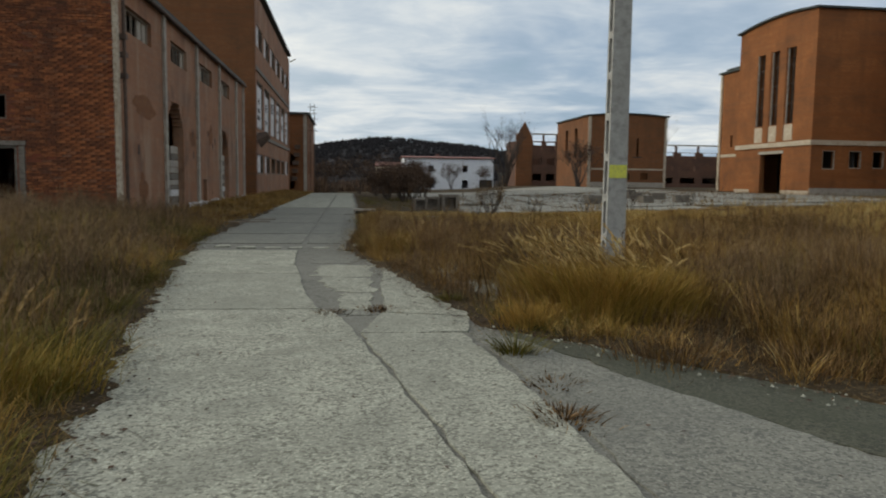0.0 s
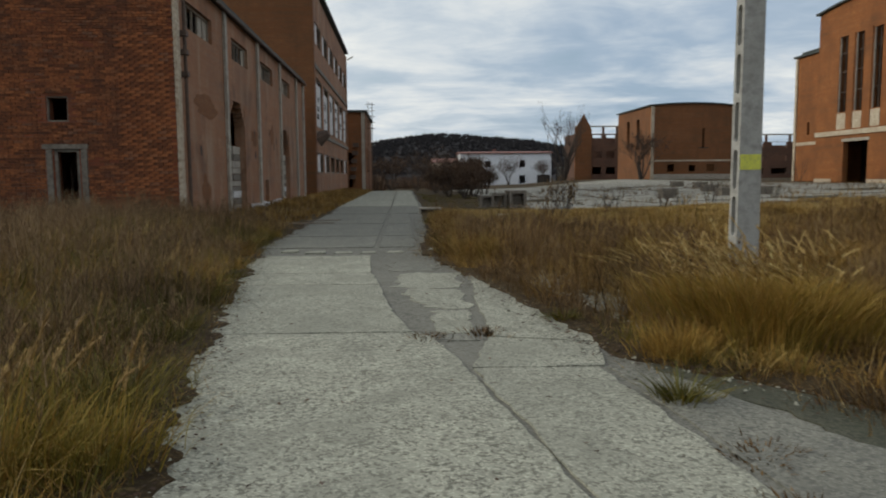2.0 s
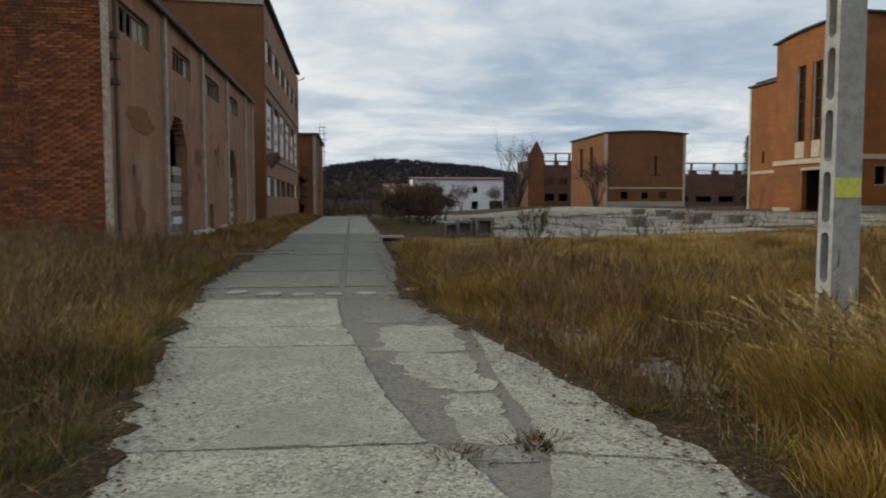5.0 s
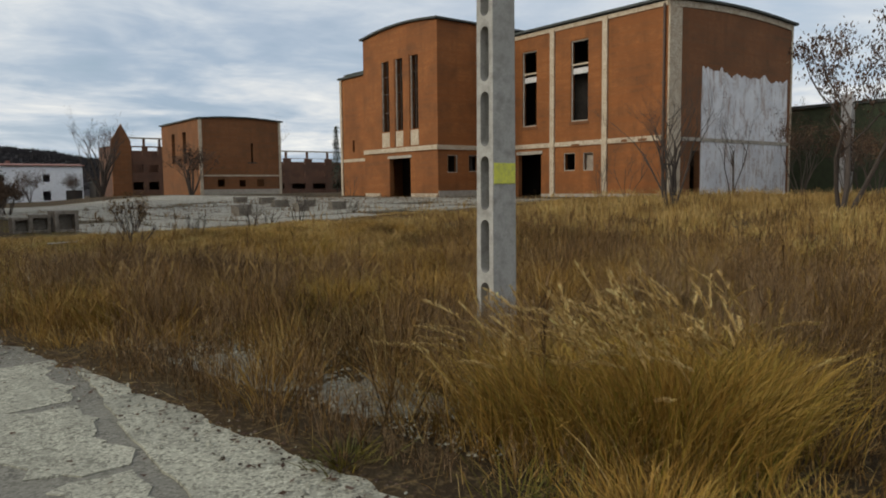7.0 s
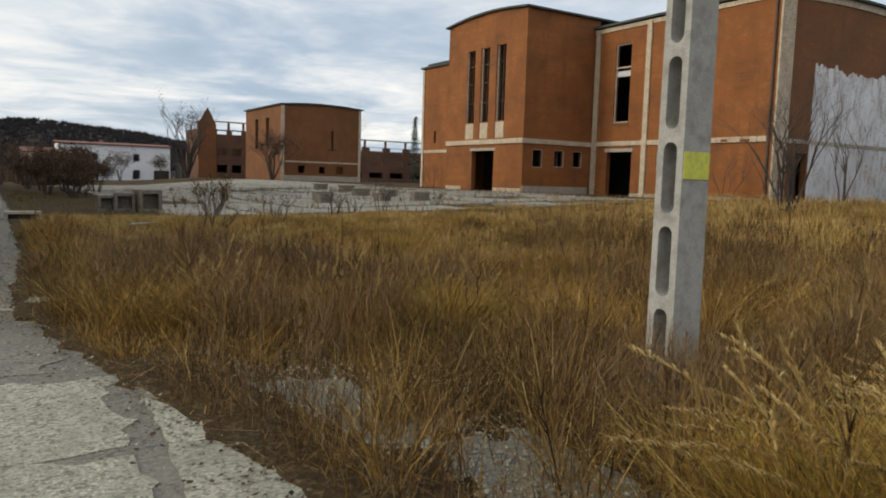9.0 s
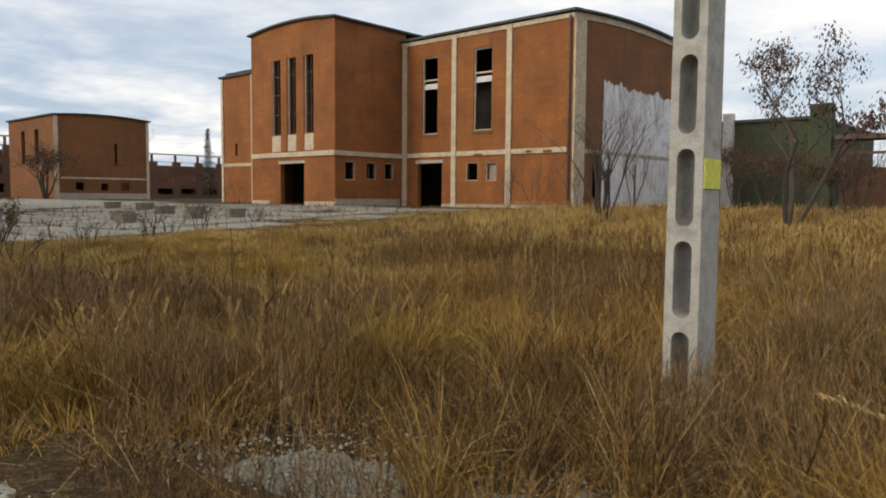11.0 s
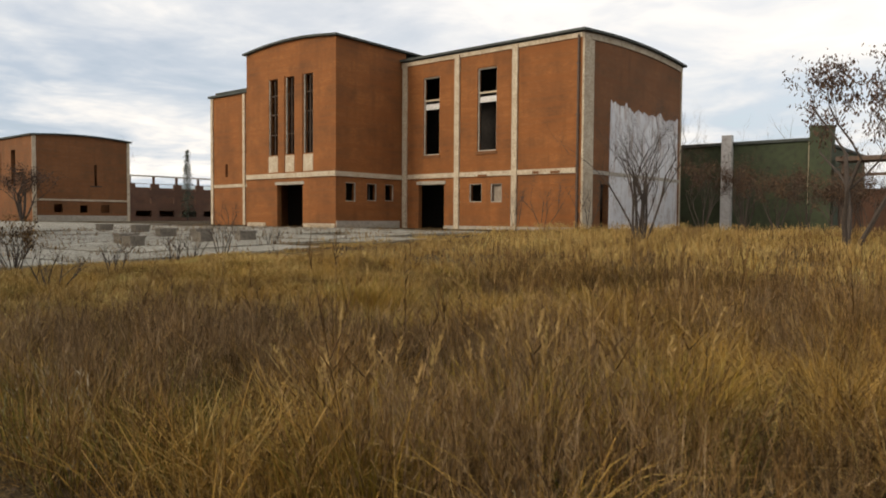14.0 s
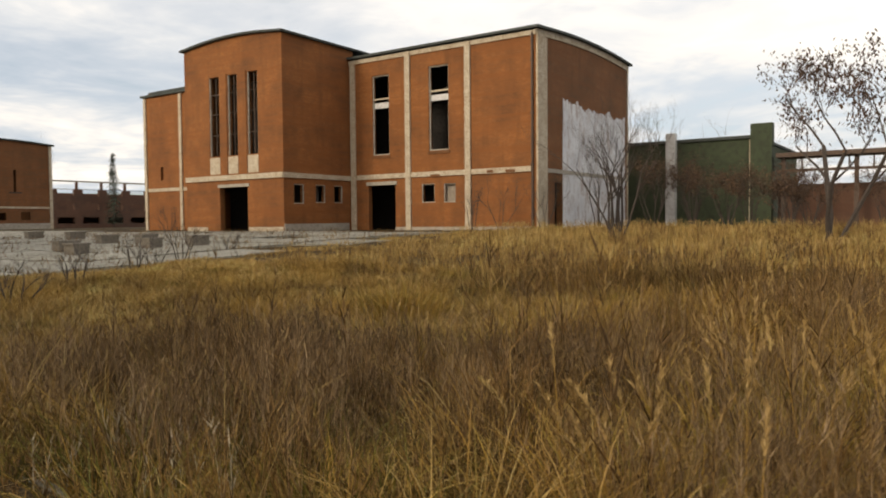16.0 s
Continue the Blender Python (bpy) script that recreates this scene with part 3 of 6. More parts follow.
def tall_mill():
    t = thing("tall_brick_mill", "tall derelict brick mill with broken white window bays", "factory building")
    xe, ys, yn, xw = -6.25, 51.8, 82.0, -26.0
    top = lambda x: 14.6 + 0.02 * (xe - x)
    holes, rows = [], [(10.7, 12.2, 6), (5.0, 8.4, 6), (1.8, 3.2, 6)]
    for z0, z1, n in rows:
        for k in range(n):
            p = 52.9 + 28.4 * k / n
            holes.append((p + 0.5, p + 28.4 / n - 0.5, z0, z1))
    part("wall", wall_mesh("y", xe, -1, ys + 0.4, yn, -0.5, 14.3, 0.45, holes), RENDER_GREY, t, "brown brick wall with three rows of windows")
    part("wall", wall_mesh("x", ys, 1, xw, xe, -0.5, top, 0.4), BRICK_B, t, "brown brick end wall")
    part("wall", wall_mesh("x", yn, -1, xw, xe - 0.45, -0.5, top, 0.4), BRICK_B, t)
    part("wall", wall_mesh("y", xw, 1, ys + 0.4, yn - 0.4, -0.5, 14.0, 0.4), BRICK_B, t)
    sloped_slab(t, "roof", xw, xe + 0.25, ys - 0.3, yn + 0.3, lambda x: top(x) + 0.01, 0.22, ROOFING)
    sloped_slab(t, "verge_band", xw, xe + 0.1, ys - 0.12, ys - 0.004, lambda x: top(x) - 0.75, 0.72, CONCRETE, "x", 2)
    random.seed(12)
    for h in holes:
        big, low = h[3] - h[2] > 2, h[2] < 3
        win = lintel_frame(t, "y", xe, 1, h, ROUGH, 0.05, 0.10, "window")
        w = h[1] - h[0]
        if big:
            window_bars(win, "y", xe, 1, h, 2, WHITE_PLASTER, [(h[2] + 2.2, 0.12)], 0.22)
            box_part("blind_panel", (xe - 0.13, xe - 0.05, h[0] + 0.1, h[0] + 0.82 * w, h[2], h[3] - random.uniform(0.1, 0.7)), WHITE_PLASTER, win, "pale board in the window bay")
            # dark plates on the board paint the shade of missing panes
            for k in range(3):
                z = h[2] + random.uniform(0.3, 2.6)
                box_part("missing_pane", (xe - 0.05, xe - 0.044, h[0] + random.uniform(0.2, 0.4) * w, h[0] + 0.55 * w, z, z + 0.35), DARK, win)
        elif low and random.random() < 0.7:
            box_part("blind_panel", (xe - 0.13, xe - 0.05, h[0], h[0] + random.uniform(0.4, 0.8) * w, h[2], h[3]), WHITE_PLASTER, win)
        elif not low:
            box_part("blind_panel", (xe - 0.13, xe - 0.05, h[0], h[0] + 0.42 * w, h[2], h[3]), WHITE_PLASTER, win)
    for z in (4.4, 8.95):
        belt(t, "y", xe, 1, ys + 0.5, yn, z, 0.28, ROUGH, 0.10)
    for y in (ys + 0.25, yn - 0.3):
        pilaster(t, "y", xe, 1, y, 0.5, -0.4, 14.3, BRICK_B, 0.08)
    for z in (4.4, 9.0):
        box_part("floor_slab", (xw + 0.4, xe - 0.5, ys + 0.4, yn - 0.4, z, z + 0.25), CONCRETE, t)
    # rusty chute hanging from the wall
    bm = bmesh.new()
    bmesh.ops.create_cone(bm, cap_ends=True, segments=8, radius1=0.55, radius2=0.25, depth=0.9, matrix=pose(xe + 0.45, 52.9, 4.3, 0, 60, 0))
    part("chute", bm, METAL, t, "dark rusty chute on the wall")
    bm = bmesh.new()
    bmesh.ops.create_cone(bm, cap_ends=True, segments=8, radius1=0.06, radius2=0.06, depth=0.7, matrix=pose(xe + 0.45, yn + 0.3, 14.2, 0, 60, 0))
    part("gutter_spout", bm, CONCRETE, t)
    return t


def far_block():
    t = thing("end_block", "far brown brick block with a broken side and a steel ladder", "factory building")
    xe, ys, yn, xw = -4.7, 90.0, 108.0, -22.0
    holes = [(-6.9, -6.1, 3.0, 4.4), (-7.0, -6.2, 0.2, 1.8)]
    part("wall", wall_mesh("x", ys, 1, xw, xe, -1.4, 9.1, 0.4, holes), BRICK_B, t)
    part("wall", wall_mesh("y", xe, -1, ys + 0.4, yn, -1.4, 9.1, 0.4, [(93, 95, 2, 5), (98, 100, 2, 5)]), BRICK_B, t)
    part("wall", wall_mesh("x", yn, -1, xw, xe - 0.4, -1.4, 9.1, 0.4), BRICK_B, t)
    part("wall", wall_mesh("y", xw, 1, ys + 0.4, yn - 0.4, -1.4, 9.1, 0.4), BRICK_B, t)
    box_part("roof", (xw, xe + 0.25, ys - 0.25, yn, 9.11, 9.36), ROOFING, t)
    pilaster(t, "x", ys, -1, xe - 0.25, 0.4, -1.2, 9.1, CONCRETE, 0.1)
    for k in range(5):
        z, r = 1.2 + k * 0.95, 0.5 - 0.06 * k
        box_part("broken_plate", (-6.6 + 0.1 * k, -5.9 + 0.1 * k, ys - r, ys - 0.01, z, z + 0.5), METAL, t)
    lad = thing("steel_ladder", "thin rusty steel ladder mast against the wall", "ladder")
    for x in (-4.35, -3.85):
        box_part("rail", (x - 0.03, x + 0.03, 90.4, 90.46, -1.15, 10.4), METAL, lad)
    for k in range(24):
        box_part("rung", (-4.4, -3.8, 90.40, 90.46, -0.7 + k * 0.47, -0.66 + k * 0.47), METAL, lad)
    for k in range(5):
        box_part("arm", (-4.7, -3.5, 90.41, 90.45, 7.2 + k * 0.7, 7.25 + k * 0.7), METAL, lad)
    return t


low_hall()
tall_mill()
far_block()


# ---- building C: the orange brick hall across the field ----
def main_hall():
    t = thing("orange_brick_hall", "large derelict orange brick hall with concrete trims", "factory building")
    px, sx, ps, pn, ss, ln, xe = 33.1, 39.8, 49.1, 59.4, 33.75, 73.3, 55.7
    base, beltz, ptop, mtop = 0.2, 4.36, 13.95, 13.15
    # projecting part
    ridge = lambda y: ptop + 0.36 * (1 - ((y - (ps + pn) / 2) / ((pn - ps) / 2)) ** 2)
    slits = [(51.5, 52.55, 6.1, 11.75), (53.58, 54.6, 6.1, 11.75), (55.5, 56.6, 6.1, 11.75)]
    door = (52.66, 55.62, 0.3, 3.86)
    part("wall", wall_mesh("y", px, 1, ps, pn, base, ridge, 0.4, [*slits, door]), BRICK, t, "orange brick front with three tall slits")
    sh = [(34.03, 35.0, 2.62, 3.97), (36.12, 37.1, 2.7, 3.97), (37.99, 38.9, 2.72, 3.97)]
    part("wall", wall_mesh("x", ps, 1, px + 0.4, sx + 0.4, base, ptop, 0.4, sh), BRICK, t, "brick side wall with three small windows")
    part("wall", wall_mesh("x", pn, -1, px + 0.4, sx + 6, base, ptop, 0.4), BRICK, t)
    sloped_slab(t, "roof", px - 0.25, sx + 6.0, ps - 0.25, pn + 0.25, lambda y: ridge(min(max(y, ps), pn)) + 0.01, 0.14, ROOFING, "y", 14)
    for h in slits:
        box_part("spandrel", (px - 0.03, px + 0.10, h[0], h[1], 4.82, 6.02), CONCRETE_PALE, t, "pale panel under the slit")
        for u in (h[0], h[1] - 0.07):
            box_part("jamb", (px + 0.05, px + 0.16, u, u + 0.07, 6.1, 11.75), CONCRETE, t)
        box_part("mullion", (px + 0.18, px + 0.24, (h[0] + h[1]) / 2 - 0.03, (h[0] + h[1]) / 2 + 0.03, 6.1, 11.75), METAL, t)
        for z in (7.6, 9.1, 10.5):
            box_part("transom", (px + 0.18, px + 0.24, h[0], h[1], z, z + 0.06), METAL, t)
    for k in (0, 1):
        u0, u1 = slits[k][1], slits[k + 1][0]
        pilaster(t, "y", px, -1, (u0 + u1) / 2, u1 - u0 - 0.12, 4.75, 11.9, BRICK, 0.06)
    belt(t, "y", px, -1, ps - 0.1, pn, 4.36, 0.36, CONCRETE_PALE, 0.12)
    belt(t, "x", ps, -1, px - 0.12, sx, 4.36, 0.34, CONCRETE_PALE, 0.12)
    belt(t, "y", px, -1, door[0] - 0.2, door[1] + 0.2, 3.86, 0.22, CONCRETE, 0.05, "door_lintel")
    for u in (ps + 0.05, pn - 2.4):
        belt(t, "y", px, -1, u, u + 2.3 if u > 52 else door[0] - 0.1, 0.3, 0.75, CONCRETE_PALE, 0.07, "plinth")
    belt(t, "x", ps, -1, px, sx - 0.3, 0.3, 0.95, CONCRETE, 0.09, "plinth")
    for h in sh:
        lintel_frame(t, "x", ps, -1, h, CONCRETE, 0.05, 0.06, "window")
    # main body
    tall = [(45.4, 46.95, 6.1, 11.82), (40.3, 41.95, 6.15, 11.9)]
    gate = (44.9, 47.4, 0.3, 3.95)
    small = [(41.5, 42.6, 2.62, 3.92), (39.8, 40.75, 2.6, 3.88)]
    part("wall", wall_mesh("y", sx, 1, ss, ps, base, mtop, 0.4, [*tall, gate, *small]), BRICK, t, "orange brick wall with tall openings")
    part("wall", wall_mesh("y", sx - 0.9, 1, pn, ln, base, 12.75, 0.4, [(70.6, 71.0, 5.2, 6.4)]), BRICK, t, "orange brick wing")
    gable = lambda x: mtop + 0.06 + 0.02 * (x - sx) + 0.34 * (1 - ((x - (sx + xe) / 2) / ((xe - sx) / 2)) ** 2)
    sidedoor = (42.4, 43.5, 0.4, 3.8)
    # browner, darker brick here puts the south side's shade into the colour
    part("wall", wall_mesh("x", ss, 1, sx + 0.4, xe, base, gable, 0.4, [sidedoor]), BRICK_B, t, "brick end wall coloured darker for its shaded side")
    part("wall", wall_mesh("x", ln, -1, sx - 0.5, xe, base, gable, 0.4), BRICK, t)
    part("wall", wall_mesh("y", xe, -1, ss + 0.4, ln - 0.4, base, mtop, 0.4), BRICK, t)
    sloped_slab(t, "roof", sx - 0.3, xe + 0.3, ss - 0.3, ln + 0.2, lambda x: gable(min(max(x, sx), xe)) + 0.01, 0.16, ROOFING, "x", 14)
    sloped_slab(t, "verge", sx, xe, ss - 0.07, ss - 0.004, lambda x: gable(x) - 0.42, 0.42, CONCRETE_PALE, "x", 14)
    box_part("cornice", (sx - 0.08, sx - 0.004, ss, ps, mtop - 0.3, mtop), CONCRETE_PALE, t)
    box_part("roof_edge", (sx - 1.15, sx - 0.35, pn, ln + 0.2, 12.76, 12.95), ROOFING, t)
    for y in (38.75, 43.7, 48.75):
        pilaster(t, "y", sx, -1, y, 0.44, 0.3, mtop - 0.02, CONCRETE_PALE, 0.14, "stained pale concrete pilaster")
    pilaster(t, "x", ss, -1, sx + 0.66, 1.32, 0.3, mtop - 0.3, CONCRETE_PALE, 0.14, "broad stained concrete corner pier")
    bm = bmesh.new()
    bmesh.ops.create_cone(bm, cap_ends=True, segments=10, radius1=0.08, radius2=0.08, depth=12.6, matrix=pose(sx - 0.10, ss + 0.22, 6.7))
    part("downpipe", bm, METAL, t, "dark rusty downpipe at the corner")
    for z in (1.6, 4.8, 8.0, 11.2):
        box_part("pipe_bracket", (sx - 0.2, sx - 0.004, ss + 0.12, ss + 0.32, z, z + 0.08), METAL, t)
    for y0, y1, z in ((35.2, 35.9, 4.42), (41.0, 41.8, 4.36), (36.8, 37.3, 4.44)):
        box_part("spalled_edge", (sx - 0.108, sx - 0.101, y0, y1, z, z + 0.17), BRICK_B, t)
    pilaster(t, "x", ss, -1, xe - 0.12, 0.24, 0.3, mtop, CONCRETE_PALE, 0.06)
    for y in (pn + 8.55, ln - 0.2):
        pilaster(t, "y", sx - 0.9, -1, y, 0.36, 0.3, 12.7, CONCRETE_PALE, 0.12)
    belt(t, "y", sx - 0.9, -1, pn, ln, 4.2, 0.3, CONCRETE_PALE, 0.06)
    belt(t, "y", sx, -1, ss + 0.35, ps - 0.6, 4.40, 0.34, CONCRETE_PALE, 0.10)
    belt(t, "x", ss, -1, sx + 1.33, xe - 0.3, 4.40, 0.26, CONCRETE, 0.05)
    belt(t, "y", sx, -1, 33.9, gate[0], 0.2, 0.75, CONCRETE, 0.06, "plinth")
    for h in tall:
        win = lintel_frame(t, "y", sx, -1, h, CONCRETE, 0.10, 0.09, "window")
        window_bars(win, "y", sx, -1, h, 1, CONCRETE_PALE, [(h[3] - 1.75, 0.12)])
        box_part("panel", (sx + 0.2, sx + 0.26, h[0], h[1], h[3] - 2.35, h[3] - 1.95), WHITE_PLASTER, win, "pale board across the opening")
        belt(t, "y", sx, -1, h[0] - 0.1, h[1] + 0.1, h[2] - 0.22, 0.2, BRICK_B, 0.06, "sill")
    for h in small:
        lintel_frame(t, "y", sx, -1, h, CONCRETE, 0.05, 0.06, "window")
    box_part("board", (sx + 0.3, sx + 0.36, small[1][0], small[1][1], small[1][2], small[1][3]), WOOD, t)
    belt(t, "y", sx, -1, gate[0] - 0.15, gate[1] + 0.15, 3.95, 0.25, CONCRETE, 0.08, "door_lintel")
    # floors seen through the openings; near-black backing walls paint the dark inside
    box_part("floor_slab", (px + 0.5, sx + 4.9, ps + 0.5, pn - 0.5, 4.3, 4.6), CONCRETE, t)
    box_part("floor_slab", (sx + 0.5, xe - 0.5, ss + 0.5, ps + 0.4, 4.3, 4.6), CONCRETE, t)
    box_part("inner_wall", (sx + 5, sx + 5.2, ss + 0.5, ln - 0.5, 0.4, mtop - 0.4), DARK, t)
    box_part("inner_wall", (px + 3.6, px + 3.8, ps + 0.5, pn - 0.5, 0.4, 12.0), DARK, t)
    # torn white plaster on the end wall, with a ragged upper edge
    edge = []
    x = 43.65
    while x < 55.15:
        edge.append((x, 9.3 + 0.45 * noise.noise((x * 0.9, 0, 7)) + 0.30 * noise.noise((x * 3.1, 2, 1)) - (0.15 if x > 46.2 else 0)))
        x += 0.16
    edge = [(43.6 + 0.12 * noise.noise((0, z * 1.5, 4)), z) for z in (0.5, 2, 3.2, 4.1, 5.0, 5.7, 6.4, 7.3, 8.3)] + edge + [(55.15, 0.5)]
    bm = ragged_panel(edge, "x", ss - 0.02, ss - 0.004)
    part("plaster_patch", bm, PEELING, t, "large torn patch of white plaster")
    return t


main_hall()


# ---- building D and the ruins behind ----
def small_hall():
    t = thing("square_brick_hall", "square orange brick hall with a shallow curved roof", "factory building")
    x0, x1, y0, y1, top = 37.9, 51.0, 113.0, 130.1, 11.9
    curve = lambda x: top + 0.35 * (1 - ((x - (x0 + x1) / 2) / ((x1 - x0) / 2)) ** 2)
    slits = [(118.4, 119.9, 5.6, 10.3), (123.6, 125.1, 5.6, 10.3)]
    part("wall", wall_mesh("y", x0, 1, y0, y1, 0, top, 0.4, slits), BRICK_B, t)
    small = [(40.6, 41.7, 1.9, 3.0), (44.0, 45.0, 1.9, 2.9), (46.8, 48.0, 1.9, 3.0)]
    part("wall", wall_mesh("x", y0, 1, x0 + 0.4, x1, 0, curve, 0.4, [*small, (46.0, 46.35, 5.6, 8.5)]), BRICK_B, t)
    part("wall", wall_mesh("x", y1, -1, x0 + 0.4, x1, 0, curve, 0.4), BRICK_B, t)
    part("wall", wall_mesh("y", x1, -1, y0 + 0.4, y1 - 0.4, 0, top, 0.4), BRICK_B, t)
    sloped_slab(t, "roof", x0 - 0.3, x1 + 0.3, y0 - 0.3, y1 + 0.3, lambda x: curve(min(max(x, x0), x1)) + 0.01, 0.2, ROOFING)
    belt(t, "x", y0, -1, x0, x1, 3.45, 0.25, CONCRETE_PALE, 0.08)
    belt(t, "x", y0, -1, x0, x1, 0.2, 1.3, CONCRETE, 0.05, "plinth")
    pilaster(t, "x", y0, -1, x0 + 0.25, 0.5, 0, top, CONCRETE_PALE, 0.1)
    pilaster(t, "x", y0, -1, x1 - 0.2, 0.4, 0, top, CONCRETE_PALE, 0.1)
    # dark strip on the face paints the shade of a crack
    box_part("crack", (45.4, 47.0, y0 - 0.05, y0 - 0.004, 5.45, 5.6), DARK, t)
    return t


def ruin(name, x0, x1, y0, floors, bays, top, gable=0.0, y_depth=10.0):
    """A gutted frame: stacked floors of open bays with a broken crown of posts."""
    t = thing(name, "gutted brick ruin with rows of empty window bays", "ruin", "gutted ruins")
    holes, fh = [], (top - 1.0) / floors
    for f in range(floors):
        for k in range(bays):
            w = (x1 - x0) / bays
            holes.append((x0 + k * w + 0.22 * w, x0 + (k + 1) * w - 0.12 * w, 0.6 + f * fh + 0.3 * fh, 0.6 + f * fh + 0.75 * fh))
    part("wall", wall_mesh("x", y0, 1, x0, x1, -0.8, top - 1.0, 0.5, holes), RUIN, t)
    part("wall", wall_mesh("x", y0 + y_depth, -1, x0, x1, -0.8, top - 1.4, 0.5), RUIN, t)
    part("wall", wall_mesh("y", x0, 1, y0 + 0.5, y0 + y_depth - 0.5, -0.8, top - 1.0, 0.5), RUIN, t)
    part("wall", wall_mesh("y", x1, -1, y0 + 0.5, y0 + y_depth - 0.5, -0.8, top - 1.0, 0.5), RUIN, t)
    box_part("floor_slab", (x0 + 0.5, x1 - 0.5, y0 + 0.5, y0 + y_depth - 0.5, 0.6 + fh, 0.8 + fh), CONCRETE, t)
    w = (x1 - x0) / bays
    for k in range(bays + 1):
        box_part("post", (x0 + k * w - 0.18, x0 + k * w + 0.18, y0, y0 + 0.45, top - 1.0, top + 0.35), RUIN, t)
    box_part("ring_beam", (x0, x1, y0, y0 + 0.45, top + 0.36, top + 0.62), CONCRETE, t)
    if gable:
        bm = bmesh.new()
        v = [bm.verts.new((x, y, z)) for y in (y0 - 0.5, y0 - 0.05) for x, z in ((x0 - 0.2, -0.5), (x0 + gable, -0.5), (x0 + gable, top - 0.2), (x0 + gable / 2, top + 3.0), (x0 - 0.2, top - 0.2))]
        bm.faces.new(v[:5])
        bm.faces.new(v[9:4:-1])
        for k in range(5):
            bm.faces.new((v[k], v[k + 5], v[(k + 1) % 5 + 5], v[(k + 1) % 5]))
        bmesh.ops.recalc_face_normals(bm, faces=bm.faces[:])
        part("gable", bm, BRICK_B, t, "tall pointed gable left standing")
    return t


def white_house():
    t = thing("white_house", "white two-storey house with a red tiled roof", "house")
    x0, x1, y0, y1, b, top = 14.2, 37.0, 184.0, 194.0, -1.0, 6.9
    holes = [(20.15, 21.9, 3.36, 5.19), (28.9, 30.5, 3.36, 5.19), (18.6, 22.0, -0.6, 1.55), (28.9, 30.5, -0.5, 1.5), (33.4, 36.8, -0.6, 1.6)]
    part("wall", wall_mesh("x", y0, 1, x0, x1, b, top, 0.4, holes), WHITE_WALL, t)
    part("wall", wall_mesh("x", y1, -1, x0, x1, b, top, 0.4), WHITE_WALL, t)
    part("wall", wall_mesh("y", x0, 1, y0 + 0.4, y1 - 0.4, b, top, 0.4), WHITE_WALL, t)
    part("wall", wall_mesh("y", x1, -1, y0 + 0.4, y1 - 0.4, b, top, 0.4), WHITE_WALL, t)
    sloped_slab(t, "roof", x0 - 0.4, x1 + 0.4, y0 - 0.5, y1 + 0.5, lambda y: top + 0.01 + 0.5 * (1 - abs(y - 189) / 5.5), 0.18, TILES_RED, "y", 12)
    for h in holes[:2]:
        lintel_frame(t, "x", y0, -1, h, WHITE_WALL, 0.1, 0.12, "window")
    box_part("chimney", (23.0, 23.8, 190, 190.8, 7.2, 8.2), TILES_RED, t)
    # near-black panel filling the right lower opening
    box_part("shutter", (33.4, 36.8, y0 + 0.2, y0 + 0.3, -0.6, 1.6), DARK, t)
    s = thing("pink_annexe", "low pinkish house wing with a tiled roof", "house")
    part("wall", wall_mesh("x", 188.0, 1, 7.5, 13.7, b, 4.8, 0.4, [(9.5, 10.8, 2.2, 3.6)]), CONCRETE_PALE, s)
    part("wall", wall_mesh("x", 196.0, -1, 7.5, 13.7, b, 4.8, 0.4), CONCRETE_PALE, s)
    part("wall", wall_mesh("y", 7.5, 1, 188.4, 195.6, b, 4.8, 0.4), CONCRETE_PALE, s)
    part("wall", wall_mesh("y", 13.7, -1, 188.4, 195.6, b, 4.8, 0.4), CONCRETE_PALE, s)
    sloped_slab(s, "roof", 7.2, 14.0, 187.6, 196.4, lambda y: 4.81 + 1.0 * (1 - abs(y - 192) / 4.4), 0.18, TILES_RED, "y", 12)
    d = thing("dark_shed", "low dark shed beside the white house", "shed")
    box_part("body", (38.2, 44.0, 178, 184, -1.0, 3.2), DARK, d)
    box_part("roof", (38.0, 44.2, 177.7, 184.3, 3.21, 3.5), ROOFING, d)


small_hall()
ruin("gutted_mill", 35.0, 46.5, 150.0, 3, 4, 10.8, 3.2)
ruin("gutted_warehouse", 60.0, 140.0, 150.0, 3, 16, 9.0)
white_house()


